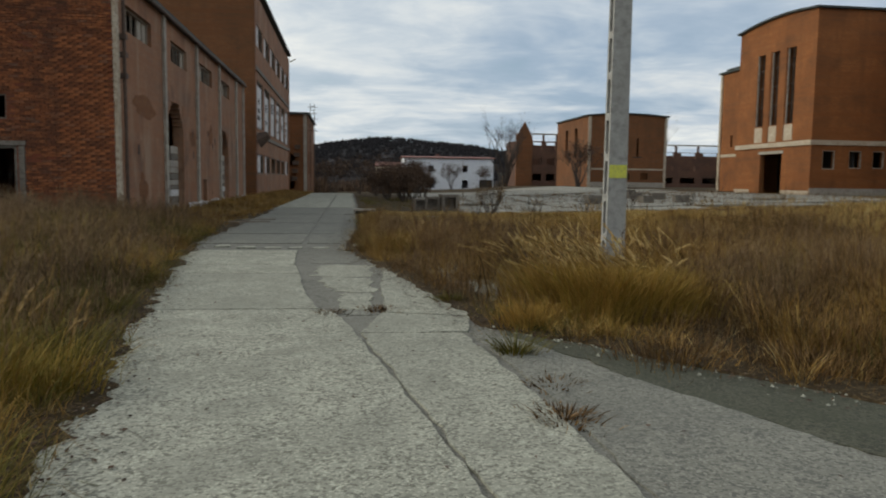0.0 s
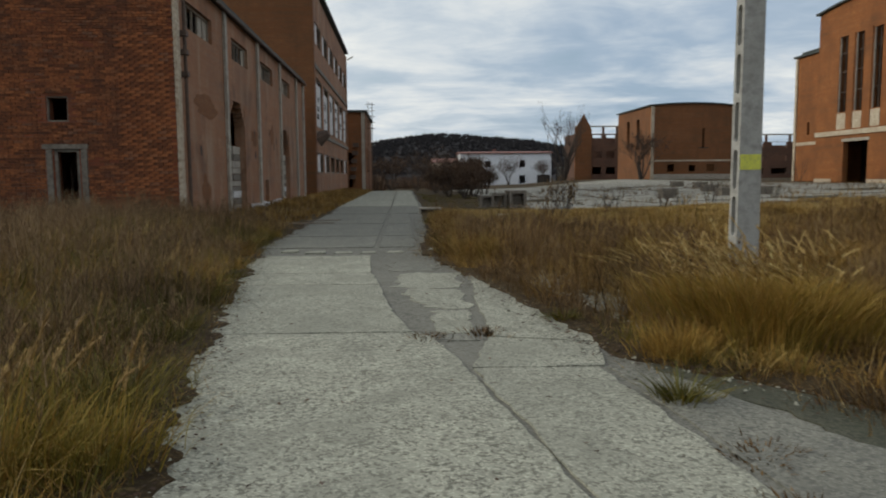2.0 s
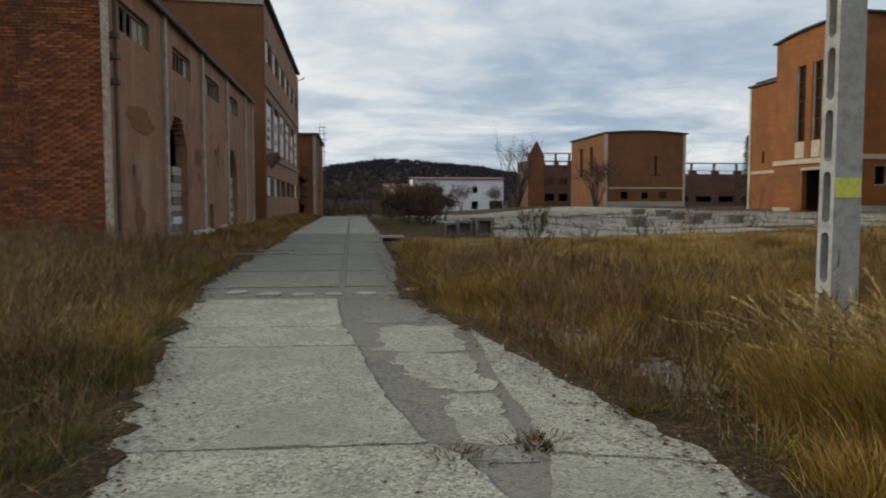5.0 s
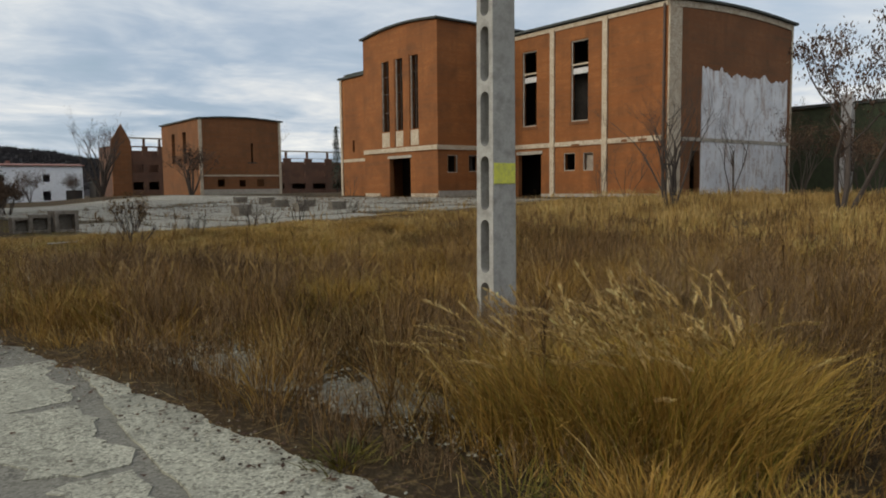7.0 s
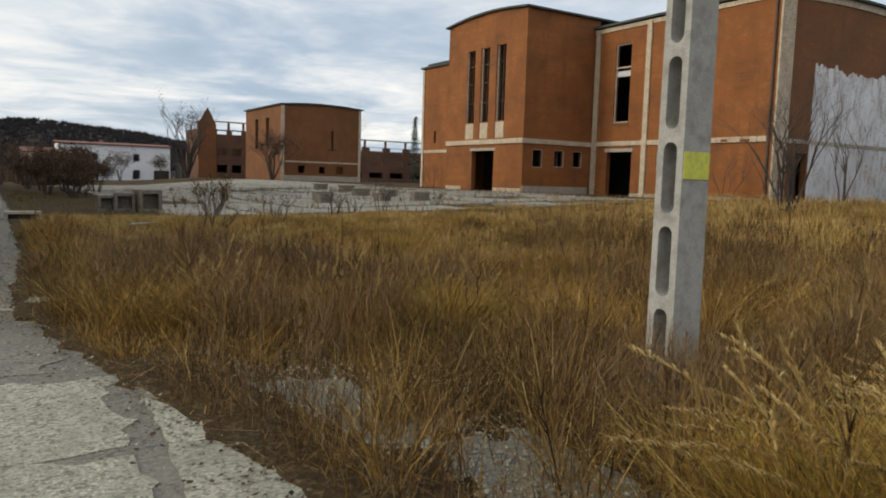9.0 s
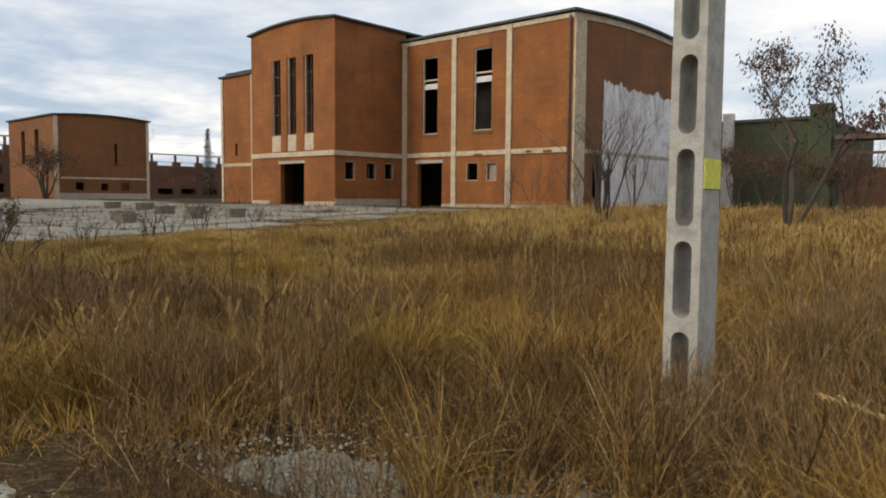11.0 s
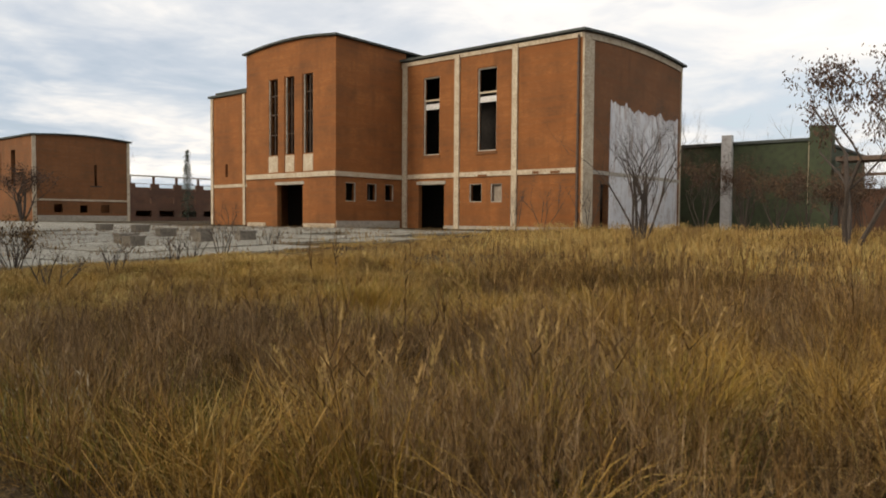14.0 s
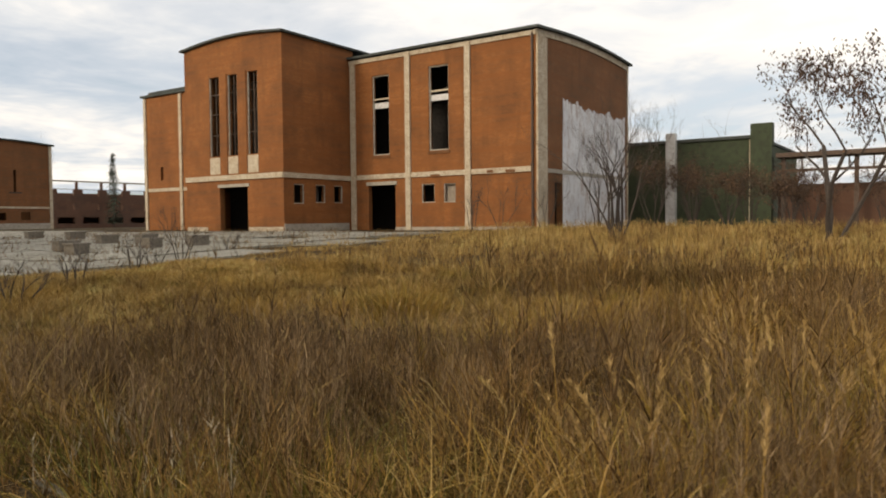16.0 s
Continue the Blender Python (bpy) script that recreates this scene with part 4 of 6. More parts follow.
def green_hall():
    t = thing("green_hall", "long dark green hall with concrete posts", "industrial hall")
    x0, y0, y1 = 62.0, 25.4, 60.0
    part("wall", wall_mesh("y", x0, 1, y0, y1, 0.2, 7.8, 0.4), GREEN_WALL, t)
    part("wall", wall_mesh("y", x0 + 20, -1, y0, y1, 0.2, 7.8, 0.4), GREEN_WALL, t)
    part("wall", wall_mesh("x", y0, 1, x0 + 0.4, x0 + 19.6, 0.2, 7.8, 0.4), GREEN_WALL, t)
    part("wall", wall_mesh("x", y1, -1, x0 + 0.4, x0 + 19.6, 0.2, 7.8, 0.4), GREEN_WALL, t)
    box_part("roof", (x0 - 0.2, x0 + 20.2, y0 - 0.1, y1 + 0.1, 7.81, 8.05), ROOFING, t)
    box_part("post", (x0 - 0.6, x0 - 0.005, 31.7, 32.5, 0.3, 8.6), WHITE_PLASTER, t, "flaking white concrete post")
    box_part("tower", (x0 - 1.0, x0 - 0.005, 24.0, 25.6, 0.3, 8.85), GREEN_WALL, t)
    box_part("edge_strip", (x0 - 0.12, x0 - 0.005, 25.7, 25.85, 0.3, 7.7), CONCRETE_PALE, t)
    g = thing("steel_gantry", "rusty steel pipe gantry with a deck", "gantry")
    for y in (23.0, 18.0, 12.0, 6.0):
        box_part("post", (61.0, 61.3, y, y + 0.3, 0.2, 6.0), METAL, g)
    box_part("deck", (60.4, 63.0, 4.0, 23.6, 6.01, 6.35), METAL, g)
    box_part("beam", (61.0, 61.3, 4.0, 23.6, 4.9, 5.1), METAL, g)
    box_part("lower_wall", (63.2, 63.6, 2.0, 23.9, 0.3, 4.0), RUIN, g)
    for k in range(12):
        box_part("brace", (61.08, 61.2, 4.2 + k * 1.6, 4.3 + k * 1.6, 5.11, 6.0), METAL, g)


green_hall()


# ---- the concrete pole ----
def concrete_pole():
    t = thing("concrete_utility_pole", "grey concrete utility pole with a ladder of oval holes", "utility pole")
    x0, x1, y0, y1, top = 3.83, 4.11, 10.35, 10.58, 9.2
    bm = bmesh.new()
    hw, hl, cy = 0.06, 0.50, (y0 + y1) / 2

    def loop(pts):
        vs = [bm.verts.new((x0, p, q)) for p, q in pts]
        return [bm.edges.new((a_, b_)) for a_, b_ in zip(vs, vs[1:] + vs[:1])]
    edges = loop([(y0, -0.5), (y1, -0.5), (y1, top), (y0, top)])
    zt = 1.83 - 0.59 * 2
    while zt < top - 0.6:
        up = [(cy + math.cos(math.pi * k / 10) * hw, zt - hw + math.sin(math.pi * k / 10) * hw) for k in range(11)]
        low = [(2 * cy - p, 2 * zt - hl - q) for p, q in up]
        edges += loop(up + low)
        zt += 0.59
    bmesh.ops.triangle_fill(bm, use_beauty=True, edges=edges)
    side = bmesh.ops.extrude_face_region(bm, geom=bm.faces[:])
    bmesh.ops.translate(bm, vec=(x1 - x0, 0, 0), verts=[g for g in side["geom"] if isinstance(g, bmesh.types.BMVert)])
    bmesh.ops.recalc_face_normals(bm, faces=bm.faces[:])
    for v in bm.verts:
        k = 1.05 - 0.025 * v.co.z
        v.co.x = 3.97 + (v.co.x - 3.97) * k
        v.co.y = cy + (v.co.y - cy) * (1.02 - 0.02 * v.co.z)
    part("shaft", bm, POLE_CONCRETE, t)
    bm = bmesh.new()
    box(bm, 3.838, 4.102, y0 - 0.006, y0 - 0.0008, 1.575, 1.765)
    part("yellow_mark", bm, YELLOW, t, "square yellow painted mark")
    return t


concrete_pole()


# ---- slabs of the road ----
def slab(outline, mat, z, thick=0.10, seed=0, rag=0.03, name="slab", parent=None, label=""):
    """A slab with ragged edges from a rough outline (counterclockwise)."""
    rnd = random.Random(seed)
    pts = []
    for (ax, ay), (bx, by) in zip(outline, outline[1:] + outline[:1]):
        n = max(1, int(math.hypot(bx - ax, by - ay) / 0.11))
        for k in range(n):
            s = k / n
            j = rag if 0 < k else rag * 0.5
            px, py = ax + (bx - ax) * s, ay + (by - ay) * s
            w = j * 2.2 if rag > 0.04 else j * 0.6
            pts.append((px + rnd.uniform(-j, j) * 0.6 + w * noise.noise((px * 2.3, py * 2.3, seed)), py + rnd.uniform(-j, j) * 0.6 + w * noise.noise((px * 2.3, py * 2.3, seed + 40))))
    bm = bmesh.new()
    top = [bm.verts.new((x, y, z + ground_z(x, y))) for x, y in pts]
    low = [bm.verts.new((x, y, z + ground_z(x, y) - thick)) for x, y in pts]
    f = bm.faces.new(top)
    for i in range(len(pts)):
        j = (i + 1) % len(pts)
        bm.faces.new((top[i], low[i], low[j], top[j]))
    bmesh.ops.recalc_face_normals(bm, faces=bm.faces[:])
    if f.normal.z < 0:
        bmesh.ops.reverse_faces(bm, faces=bm.faces[:])
    bmesh.ops.triangulate(bm, faces=[f])
    return part(name, bm, mat, parent, label)


def build_road():
    r = thing("road", "old concrete slab road with cracks and asphalt patches", "road", kind="structure")
    n = 0

    def add(o, m, z=0.05, rag=0.03, name="slab", label=""):
        nonlocal n
        n += 1
        return slab(o, m, z, 0.14, n, rag, name, r, label)
    # the bed that shows in the joints
    add([(-1.2, -6), (9.0, -6), (7.4, 1.5), (3.7, 4.3), (1.9, 6.6), (1.5, 7.2), (0.75, 14.4), (0.55, 30), (0.7, 88), (-3.4, 88), (-3.6, 30), (-3.2, 14), (-2.3, 8), (-1.55, 3)], ASPHALT, 0.034, 0.05, "road_bed")
    # near lane
    g = 0.012
    ys = [-6.0, -1.6, 3.0]
    for a_, b_ in zip(ys, ys[1:]):
        add([(-1.35, a_ + g), (0.72, a_ + g), (0.72, b_ - g), (-1.6, b_ - g)], SLAB)
        add([(0.76, a_ + g), (1.46, a_ + g), (1.44, b_ - g), (0.76, b_ - g)], SLAB)
    add([(-1.6, 3.02), (0.70, 3.02), (0.56, 4.1), (0.12, 6.90), (-0.10, 8.05), (-0.25, 8.25), (-2.38, 8.30), (-2.0, 5.6)], SLAB)
    add([(0.74, 3.02), (1.43, 3.02), (1.38, 4.0), (1.30, 5.2), (1.14, 6.88), (0.17, 6.90), (0.61, 4.1)], SLAB)
    add([(1.48, -6), (3.1, -6), (3.1, 2.9), (2.6, 4.2), (2.1, 5.3), (1.7, 6.4), (1.22, 6.9), (1.38, 5.2), (1.46, 4.0)], SLAB_DARK, 0.045)
    add([(3.13, -6), (9.0, -6), (7.5, 1.6), (5.2, 3.2), (3.8, 4.3), (2.9, 5.5), (2.25, 6.6), (1.5, 7.1), (1.72, 6.4), (2.12, 5.3), (2.62, 4.2), (3.12, 2.9)], DAMP, 0.043, 0.05, "slab", "damp dark mossy slab beside the growth")
    # middle lane: pale slabs left of the patched strip
    add([(-2.4, 8.34), (-0.28, 8.30), (-0.46, 9.15), (-0.62, 10.5), (-0.70, 11.4), (-2.85, 11.5)], SLAB)
    add([(-2.85, 11.53), (-0.70, 11.43), (-0.86, 12.6), (-2.98, 12.7)], SLAB)
    add([(-3.0, 12.73), (-0.87, 12.63), (-0.97, 15.1), (-3.2, 15.2)], SLAB)
    # right of the patched strip
    add([(0.16, 6.94), (1.2, 6.92), (1.35, 7.7), (0.42, 8.0)], SLAB)
    add([(0.46, 8.04), (1.36, 7.74), (1.30, 9.3), (1.05, 11.0), (0.62, 11.9), (0.50, 10.2)], SLAB)
    add([(0.62, 11.95), (1.05, 11.05), (0.92, 12.6), (0.72, 14.1), (0.40, 14.2), (0.55, 13.0)], SLAB_DARK)
    # worn islands of slab in the patched strip
    add([(-0.05, 8.28), (0.30, 8.26), (0.34, 9.4), (-0.08, 9.4)], SLAB, 0.042, 0.07)
    add([(-0.20, 9.6), (0.36, 9.5), (0.40, 10.9), (-0.30, 11.0)], SLAB, 0.043, 0.08)
    add([(-0.50, 11.2), (0.38, 11.1), (0.44, 12.6), (-0.40, 12.5)], SLAB, 0.040, 0.09)
    add([(-0.60, 12.9), (0.20, 12.8), (0.25, 14.0), (-0.55, 14.0)], SLAB_DARK, 0.041, 0.09)
    add([(-0.15, 7.98), (0.35, 7.92), (0.36, 8.2), (-0.18, 8.22)], SLAB_DARK, 0.042, 0.05)
    # the cross strip of loose stones
    rnd = random.Random(5)
    x = -2.75
    while x < 0.5:
        w = rnd.uniform(0.18, 0.40)
        y = 15.75 + rnd.uniform(-0.2, 0.2)
        add([(x, y), (x + w, y + rnd.uniform(-0.04, 0.04)), (x + w - 0.03, y + 0.38), (x + 0.04, y + 0.36)], SLAB, 0.05 + rnd.uniform(-0.008, 0.02), 0.035, "stone")
        x += w + rnd.uniform(0.05, 0.22)
    # far lane
    for a_, b_ in ((16.75, 19.6), (19.7, 24.4), (24.5, 30.5), (30.6, 37.6), (37.7, 46.0), (46.1, 56.0), (56.1, 70.0), (70.1, 88.0)):
        m = SLAB_DARK if a_ < 37 else SLAB
        add([(-3.5, a_), (-0.98, a_), (-0.96, b_), (-3.5, b_)], m, 0.05, 0.025)
        add([(-0.86, a_), (-0.12 if a_ < 30 else 0.4, a_), (-0.08 if a_ < 30 else 0.5, b_), (-0.86, b_)], m, 0.05, 0.025)
    for a_, b_ in ((16.6, 17.2), (17.4, 19.2), (19.4, 22.0), (22.2, 26)):
        add([(0.0, a_), (0.45, a_ + 0.1), (0.4, b_), (0.02, b_)], SLAB_DARK, 0.04, 0.07)
    # scraps of slab that show among the weeds
    add([(1.75, 9.4), (2.5, 9.2), (2.55, 10.3), (1.9, 10.5)], SLAB_DARK, 0.018, 0.09)
    add([(1.45, 10.6), (2.2, 10.5), (2.0, 11.9), (1.35, 12.0)], SLAB_DARK, 0.018, 0.09)
    add([(2.6, 8.6), (3.3, 8.4), (3.3, 9.2), (2.7, 9.4)], SLAB_DARK, 0.018, 0.09)


build_road()


def edge_soil():
    """Dark soil and rotted leaves washed over the edges of the slabs, with an uneven rim."""
    verts, faces = [], []
    for side, fn in ((1, road_left), (-1, road_right)):
        y, o = -1.0, len(verts)
        n = 0
        while y < 34:
            x = fn(y)
            reach = 0.09 + 0.20 * noise.noise((y * 0.9, side, 3)) + 0.16 * noise.noise((y * 3.7, side, 8)) + 0.07 * noise.noise((y * 11.0, side, 5))
            reach = max(0.0, reach if side > 0 else reach * 0.5)
            for px_, dz in ((x - side * 0.8, -0.03), (x - side * 0.5, 0.064), (x, 0.064), (x + side * reach, 0.058), (x + side * (reach + 0.03), 0.035)):
                verts.append((px_, y, ground_z(px_, y) + dz))
            if n:
                k = len(verts) - 10
                faces += [(k + i, k + i + 1, k + i + 6, k + i + 5) for i in range(4)]
            n += 1
            y += 0.06
    me = bpy.data.meshes.new("edge_soil")
    me.from_pydata(verts, [], faces)
    me.materials.append(SOIL)
    tagged(new("edge_soil", me), "dark soil and rotted leaves over the slab edges", "soil", kind="stuff")


def crumbs():
    """Broken bits of concrete: thick where the old paving crumbles among the weeds, sparse along the edges."""
    rnd = random.Random(44)
    verts, tris = [], []
    for k in range(5200):
        q = rnd.random()
        if q < 0.55:
            y = rnd.uniform(8.3, 13.2)
            x = 1.95 + rnd.gauss(0, 0.42) - 0.10 * (y - 10.5)
        else:
            y = rnd.uniform(2.0, 20.0)
            x = road_right(y) - rnd.gauss(0.0, 0.28) if q < 0.85 else road_left(y) + rnd.gauss(0.1, 0.2)
        s = 0.005 + 0.017 * rnd.random() ** 3
        on = road_left(y) < x < road_right(y)
        z = ground_z(x, y) + (0.058 if on else 0.03)
        o, a_ = len(verts), rnd.uniform(0, 6.28)
        for j in range(4):
            b = a_ + 1.5708 * j + rnd.uniform(-0.3, 0.3)
            verts.append((x + math.cos(b) * s * rnd.uniform(0.7, 1.3), y + math.sin(b) * s * rnd.uniform(0.7, 1.3), z - 0.004))
        verts.append((x + rnd.uniform(-0.3, 0.3) * s, y + rnd.uniform(-0.3, 0.3) * s, z + s * rnd.uniform(0.5, 1.0)))
        tris += [(o + j, o + (j + 1) % 4, o + 4) for j in range(4)]
    mesh_np("concrete_crumbs", verts, tris, SLAB, "pale crumbs of broken concrete on the ground", "rubble")


edge_soil()


def build_plaza():
    p = thing("plaza", "broken pale concrete yard with grassy joints", "pavement", kind="structure")
    n = 200
    rnd = random.Random(8)
    y = 29.0
    while y < 108:
        d = 3.0 if y < 60 else 8.0
        x = 5.2
        while x < 32.4:
            w = min(d, 32.9 - x)
            n += 1
            if w > 1 and in_plaza(x + w / 2, y + d / 2) and rnd.random() > 0.05:
                z = 0.035 + rnd.uniform(-0.012, 0.03)
                cut = rnd.uniform(0, 0.5)
                o = [(x + 0.05, y + 0.05 + cut * (rnd.random() < 0.3)), (x + w - 0.05, y + 0.05), (x + w - 0.05 - cut * (rnd.random() < 0.3), y + d - 0.05), (x + 0.05, y + d - 0.05)]
                slab(o, PLAZA, z, 0.12, n, 0.07, "slab", p)
            x += w
        y += d


build_plaza()


# ---- plants ----
def mesh_np(name, verts, tris, mat, label, category, parent=None, kind="stuff"):
    me = bpy.data.meshes.new(name)
    me.vertices.add(len(verts))
    me.vertices.foreach_set("co", np.asarray(verts, dtype=np.float32).ravel())
    tris = np.asarray(tris, dtype=np.int32)
    me.loops.add(tris.size)
    me.loops.foreach_set("vertex_index", tris.ravel())
    me.polygons.add(len(tris))
    me.polygons.foreach_set("loop_start", np.arange(0, tris.size, 3, dtype=np.int32))
    me.update(calc_edges=True)
    me.materials.append(mat)
    ob = new(name, me)
    if parent is not None:
        ob.parent = parent
        return tagged(ob, kind="stuff")
    return tagged(ob, label, category, kind=kind)


SHAPES = {
    4: (np.array([0.0, 0.35, 0.7, 1.0]), np.array([1.0, 0.85, 0.55, 0.0])),
    3: (np.array([0.0, 0.55, 1.0]), np.array([1.0, 0.75, 0.0])),
    2: (np.array([0.0, 1.0]), np.array([1.0, 0.0])),
}


def ribbons(base, height, width, azimuth, lean, bend, levels=4, leafy=False):
    """Curved ribbons: base (n,3); each rises 'height', leans by 'lean' * height towards azimuth and droops by 'bend'."""
    n = len(base)
    lev, wid = SHAPES[levels]
    if leafy:
        wid = np.concatenate([[0.35], np.full(levels - 2, 1.0), [0.0]])
    dx, dy = np.cos(azimuth), np.sin(azimuth)
    m = 2 * levels - 1
    out = np.zeros((n, m, 3))
    side = azimuth + np.pi / 2 + np.random.uniform(-1.2, 1.2, n)
    sx, sy = np.cos(side), np.sin(side)
    k = 0
    for i, s in enumerate(lev):
        off = height * (lean * s + bend * s * s)
        px, py = base[:, 0] + dx * off, base[:, 1] + dy * off
        pz = base[:, 2] + height * (s - 0.45 * bend * s ** 3)
        for sg in ((-0.5, 0.5) if i < levels - 1 else (0.0,)):
            out[:, k, 0], out[:, k, 1], out[:, k, 2] = px + sg * sx * width * wid[i], py + sg * sy * width * wid[i], pz
            k += 1
    t = []
    for i in range(levels - 2):
        a_ = 2 * i
        t += [[a_, a_ + 1, a_ + 3], [a_, a_ + 3, a_ + 2]]
    t.append([m - 3, m - 2, m - 1])
    tris = (np.arange(n)[:, None, None] * m + np.array(t)[None]).reshape(-1, 3)
    return out.reshape(-1, 3), tris


def stack(parts):
    vs, ts, o = [], [], 0
    for v, t in parts:
        vs.append(v)
        ts.append(t + o)
        o += len(v)
    return np.concatenate(vs), np.concatenate(ts)


SCRAPS = ((2.1, 9.6, 0.45), (2.0, 10.5, 0.6), (1.85, 11.3, 0.6), (2.4, 11.2, 0.45), (1.6, 12.1, 0.4))



def free_of_paving(x, y, margin=0.0):
    if road_left(y) - margin < x < road_right(y) + margin and y < 90:
        return False
    if in_plaza(x, y) or (-25 < x < -6.4 and y > 21.7) or (x > 39 and y > 33.6) or (x > 33 and 49 < y < 60):
        return False
    for sx, sy, r in SCRAPS:
        if (x - sx) ** 2 + (y - sy) ** 2 < r * r and margin >= 0 and int(x * 977 + y * 1311) % 5:
            return False
    return True


def lawn(x, y):
    """1 in the low golden hollow of the field, 0 in the tall growth round it."""
    wave = 1.6 * noise.noise((x * 0.3, y * 0.3, 12))
    return smooth(20.6, 23.2, x + y + wave) * (1 - smooth(8.6, 11.0, x - 0.25 * (y - 20) + wave)) * smooth(0.2, 1.6, x - 0.3)


def meadow_height(x, y):
    """How tall the field stands: low in the hollow, uneven elsewhere."""
    h = 0.74 + 0.26 * noise.noise((x * 0.35, y * 0.35, 5)) + 0.42 * noise.noise((x * 1.1, y * 1.1, 9))
    if x > 0:
        h *= 1 - 0.70 * lawn(x, y)
        h *= 1 - max(0.22 * smooth(10, 15, x), 0.5 * smooth(8, 11, x) * smooth(-1.5, 1.0, y - 12.1 - 0.705 * x)) - 0.25 * smooth(27.5, 30, y)
    edge = min(abs(x - road_right(y)), abs(x - road_left(y)))
    if y < 26:
        h *= 0.35 + 0.65 * smooth(0.0, 1.3 if y < 13.5 else 0.5, edge) if x > -0.5 else 0.45 + 0.55 * smooth(0.0, 1.1, edge)
    if x > 0 and y < 9:
        # trodden low in front of the reed clumps
        h *= 0.28 + 0.72 * smooth(1.0, 2.2, (y - 4.6) + 0.72 * (x - 2.6)) if x > 3.9 else 0.25 + 0.75 * smooth(7.0, 8.8, y)
    return max(0.12, h)


def scatter(n, x0, x1, y0, y1, margin=0.0, patch=0.0, seed=1, clump=0, spread=0.10):
    """Random points off the paving; patch: leaves gaps where a noise is low; clump: gathers them in tufts of that many."""
    rnd = np.random.RandomState(seed)
    if clump:
        k = n // clump + 1
        c = np.stack([rnd.uniform(x0, x1, k), rnd.uniform(y0, y1, k)], 1)
        p = np.repeat(c, clump, 0)[:n] + rnd.normal(0, spread, (n, 2))
    else:
        p = np.stack([rnd.uniform(x0, x1, n), rnd.uniform(y0, y1, n)], 1)
    keep = [free_of_paving(x, y, margin) and (not patch or noise.noise((x * 0.4, y * 0.4, seed)) > patch) for x, y in p]
    p = p[np.array(keep, dtype=bool)]
    z = np.array([ground_z(x, y) for x, y in p])
    scatter.away = np.zeros(len(p))
    if clump:
        off = (np.repeat(c, clump, 0)[:n] - 0)[np.array(keep, dtype=bool)]
        scatter.away = np.arctan2(p[:, 1] - off[:, 1], p[:, 0] - off[:, 0])
    return np.concatenate([p, z[:, None]], 1)


def tallness(b):
    return np.array([meadow_height(x, y) for x, y, _ in b])


def grass_field(name, n, area, h, w, mat, label, seed, lean=0.15, bend=0.3, clump=8, margin=0.0, patch=0.0, spread=0.10, levels=3):
    np.random.seed(seed)
    b = scatter(n, *area, margin, patch, seed, clump, spread)
    m = len(b)
    v, t = ribbons(b, np.random.uniform(h[0], h[1], m) * tallness(b), np.random.uniform(w[0], w[1], m), scatter.away + np.random.normal(0, 0.7, m),
                   np.abs(np.random.normal(0, lean, m)), np.abs(np.random.normal(0, bend, m)), levels)
    return mesh_np(name, v, t, mat, label, "grass")


def weed_field(name, n, area, h, mat, label, seed, width=0.006, twigs=8, margin=0.1, patch=0.0, clump=4, spread=0.12):
    np.random.seed(seed)
    b = scatter(n, *area, margin, patch, seed, clump, spread)
    m = len(b)
    hh = np.random.uniform(h[0], h[1], m) * tallness(b)
    az, le = np.random.uniform(0, 6.283, m), np.abs(np.random.normal(0, 0.28, m))
    parts = [ribbons(b, hh, np.full(m, width * 1.4), az, le, np.zeros(m), 3)]
    for k in range(twigs):
        s = np.random.uniform(0.3, 0.98, m)
        p = b.copy()
        p[:, 0] += np.cos(az) * hh * le * s
        p[:, 1] += np.sin(az) * hh * le * s
        p[:, 2] += hh * s
        parts.append(ribbons(p, hh * np.random.uniform(0.16, 0.45, m) * (1.2 - s), np.full(m, width * 1.2), np.random.uniform(0, 6.283, m), np.random.uniform(0.15, 1.0, m), np.zeros(m), 2))
    v, t = stack(parts)
    return mesh_np(name, v, t, mat, label, "weeds")


def plume_set(b, hh, az, le, be, count=8, size=1.0, per=2):
    """Feathery heads along the upper part of arching stems."""
    parts, n = [], len(b)
    for s0 in np.linspace(0.78, 1.0, count):
        off = hh * (le * s0 + be * s0 * s0)
        p = b.copy()
        p[:, 0] += np.cos(az) * off
        p[:, 1] += np.sin(az) * off
        p[:, 2] = b[:, 2] + hh * (s0 - 0.45 * be * s0 ** 3)
        for _ in range(per):
            parts.append(ribbons(p, size * np.random.uniform(0.04, 0.08, n), size * np.random.uniform(0.006, 0.011, n), az + np.random.normal(0, 0.6, n), np.random.uniform(0.05, 0.45, n), be * 1.5 * s0, 3, True))
    return stack(parts)


def reed_field(name, n, area, h, label, seed, size=1.0, patch=0.0, clump=6, count=6, wind=0.6, spread=0.25):
    """Loose reed grass with pale heads, all nodding one way."""
    np.random.seed(seed)
    b = scatter(n, *area, 0.25, patch, seed, clump, spread)
    m = len(b)
    hh = np.random.uniform(h[0], h[1], m) * (0.6 + 0.4 * tallness(b))
    az, le, be = np.random.normal(wind, 0.7, m), np.abs(np.random.normal(0, 0.14, m)), np.abs(np.random.normal(0.1, 0.15, m))
    v, t = ribbons(b, hh, np.full(m, 0.006 * size), az, le, be, 4)
    mesh_np(name + "_stems", v, t, GOLD, label + ", the stems", "grass")
    v, t = plume_set(b, hh, az, le, be, count, size, 1 if size > 1.5 else 2)
    mesh_np(name + "_heads", v, t, PLUME, label + ", the feathery heads", "grass")


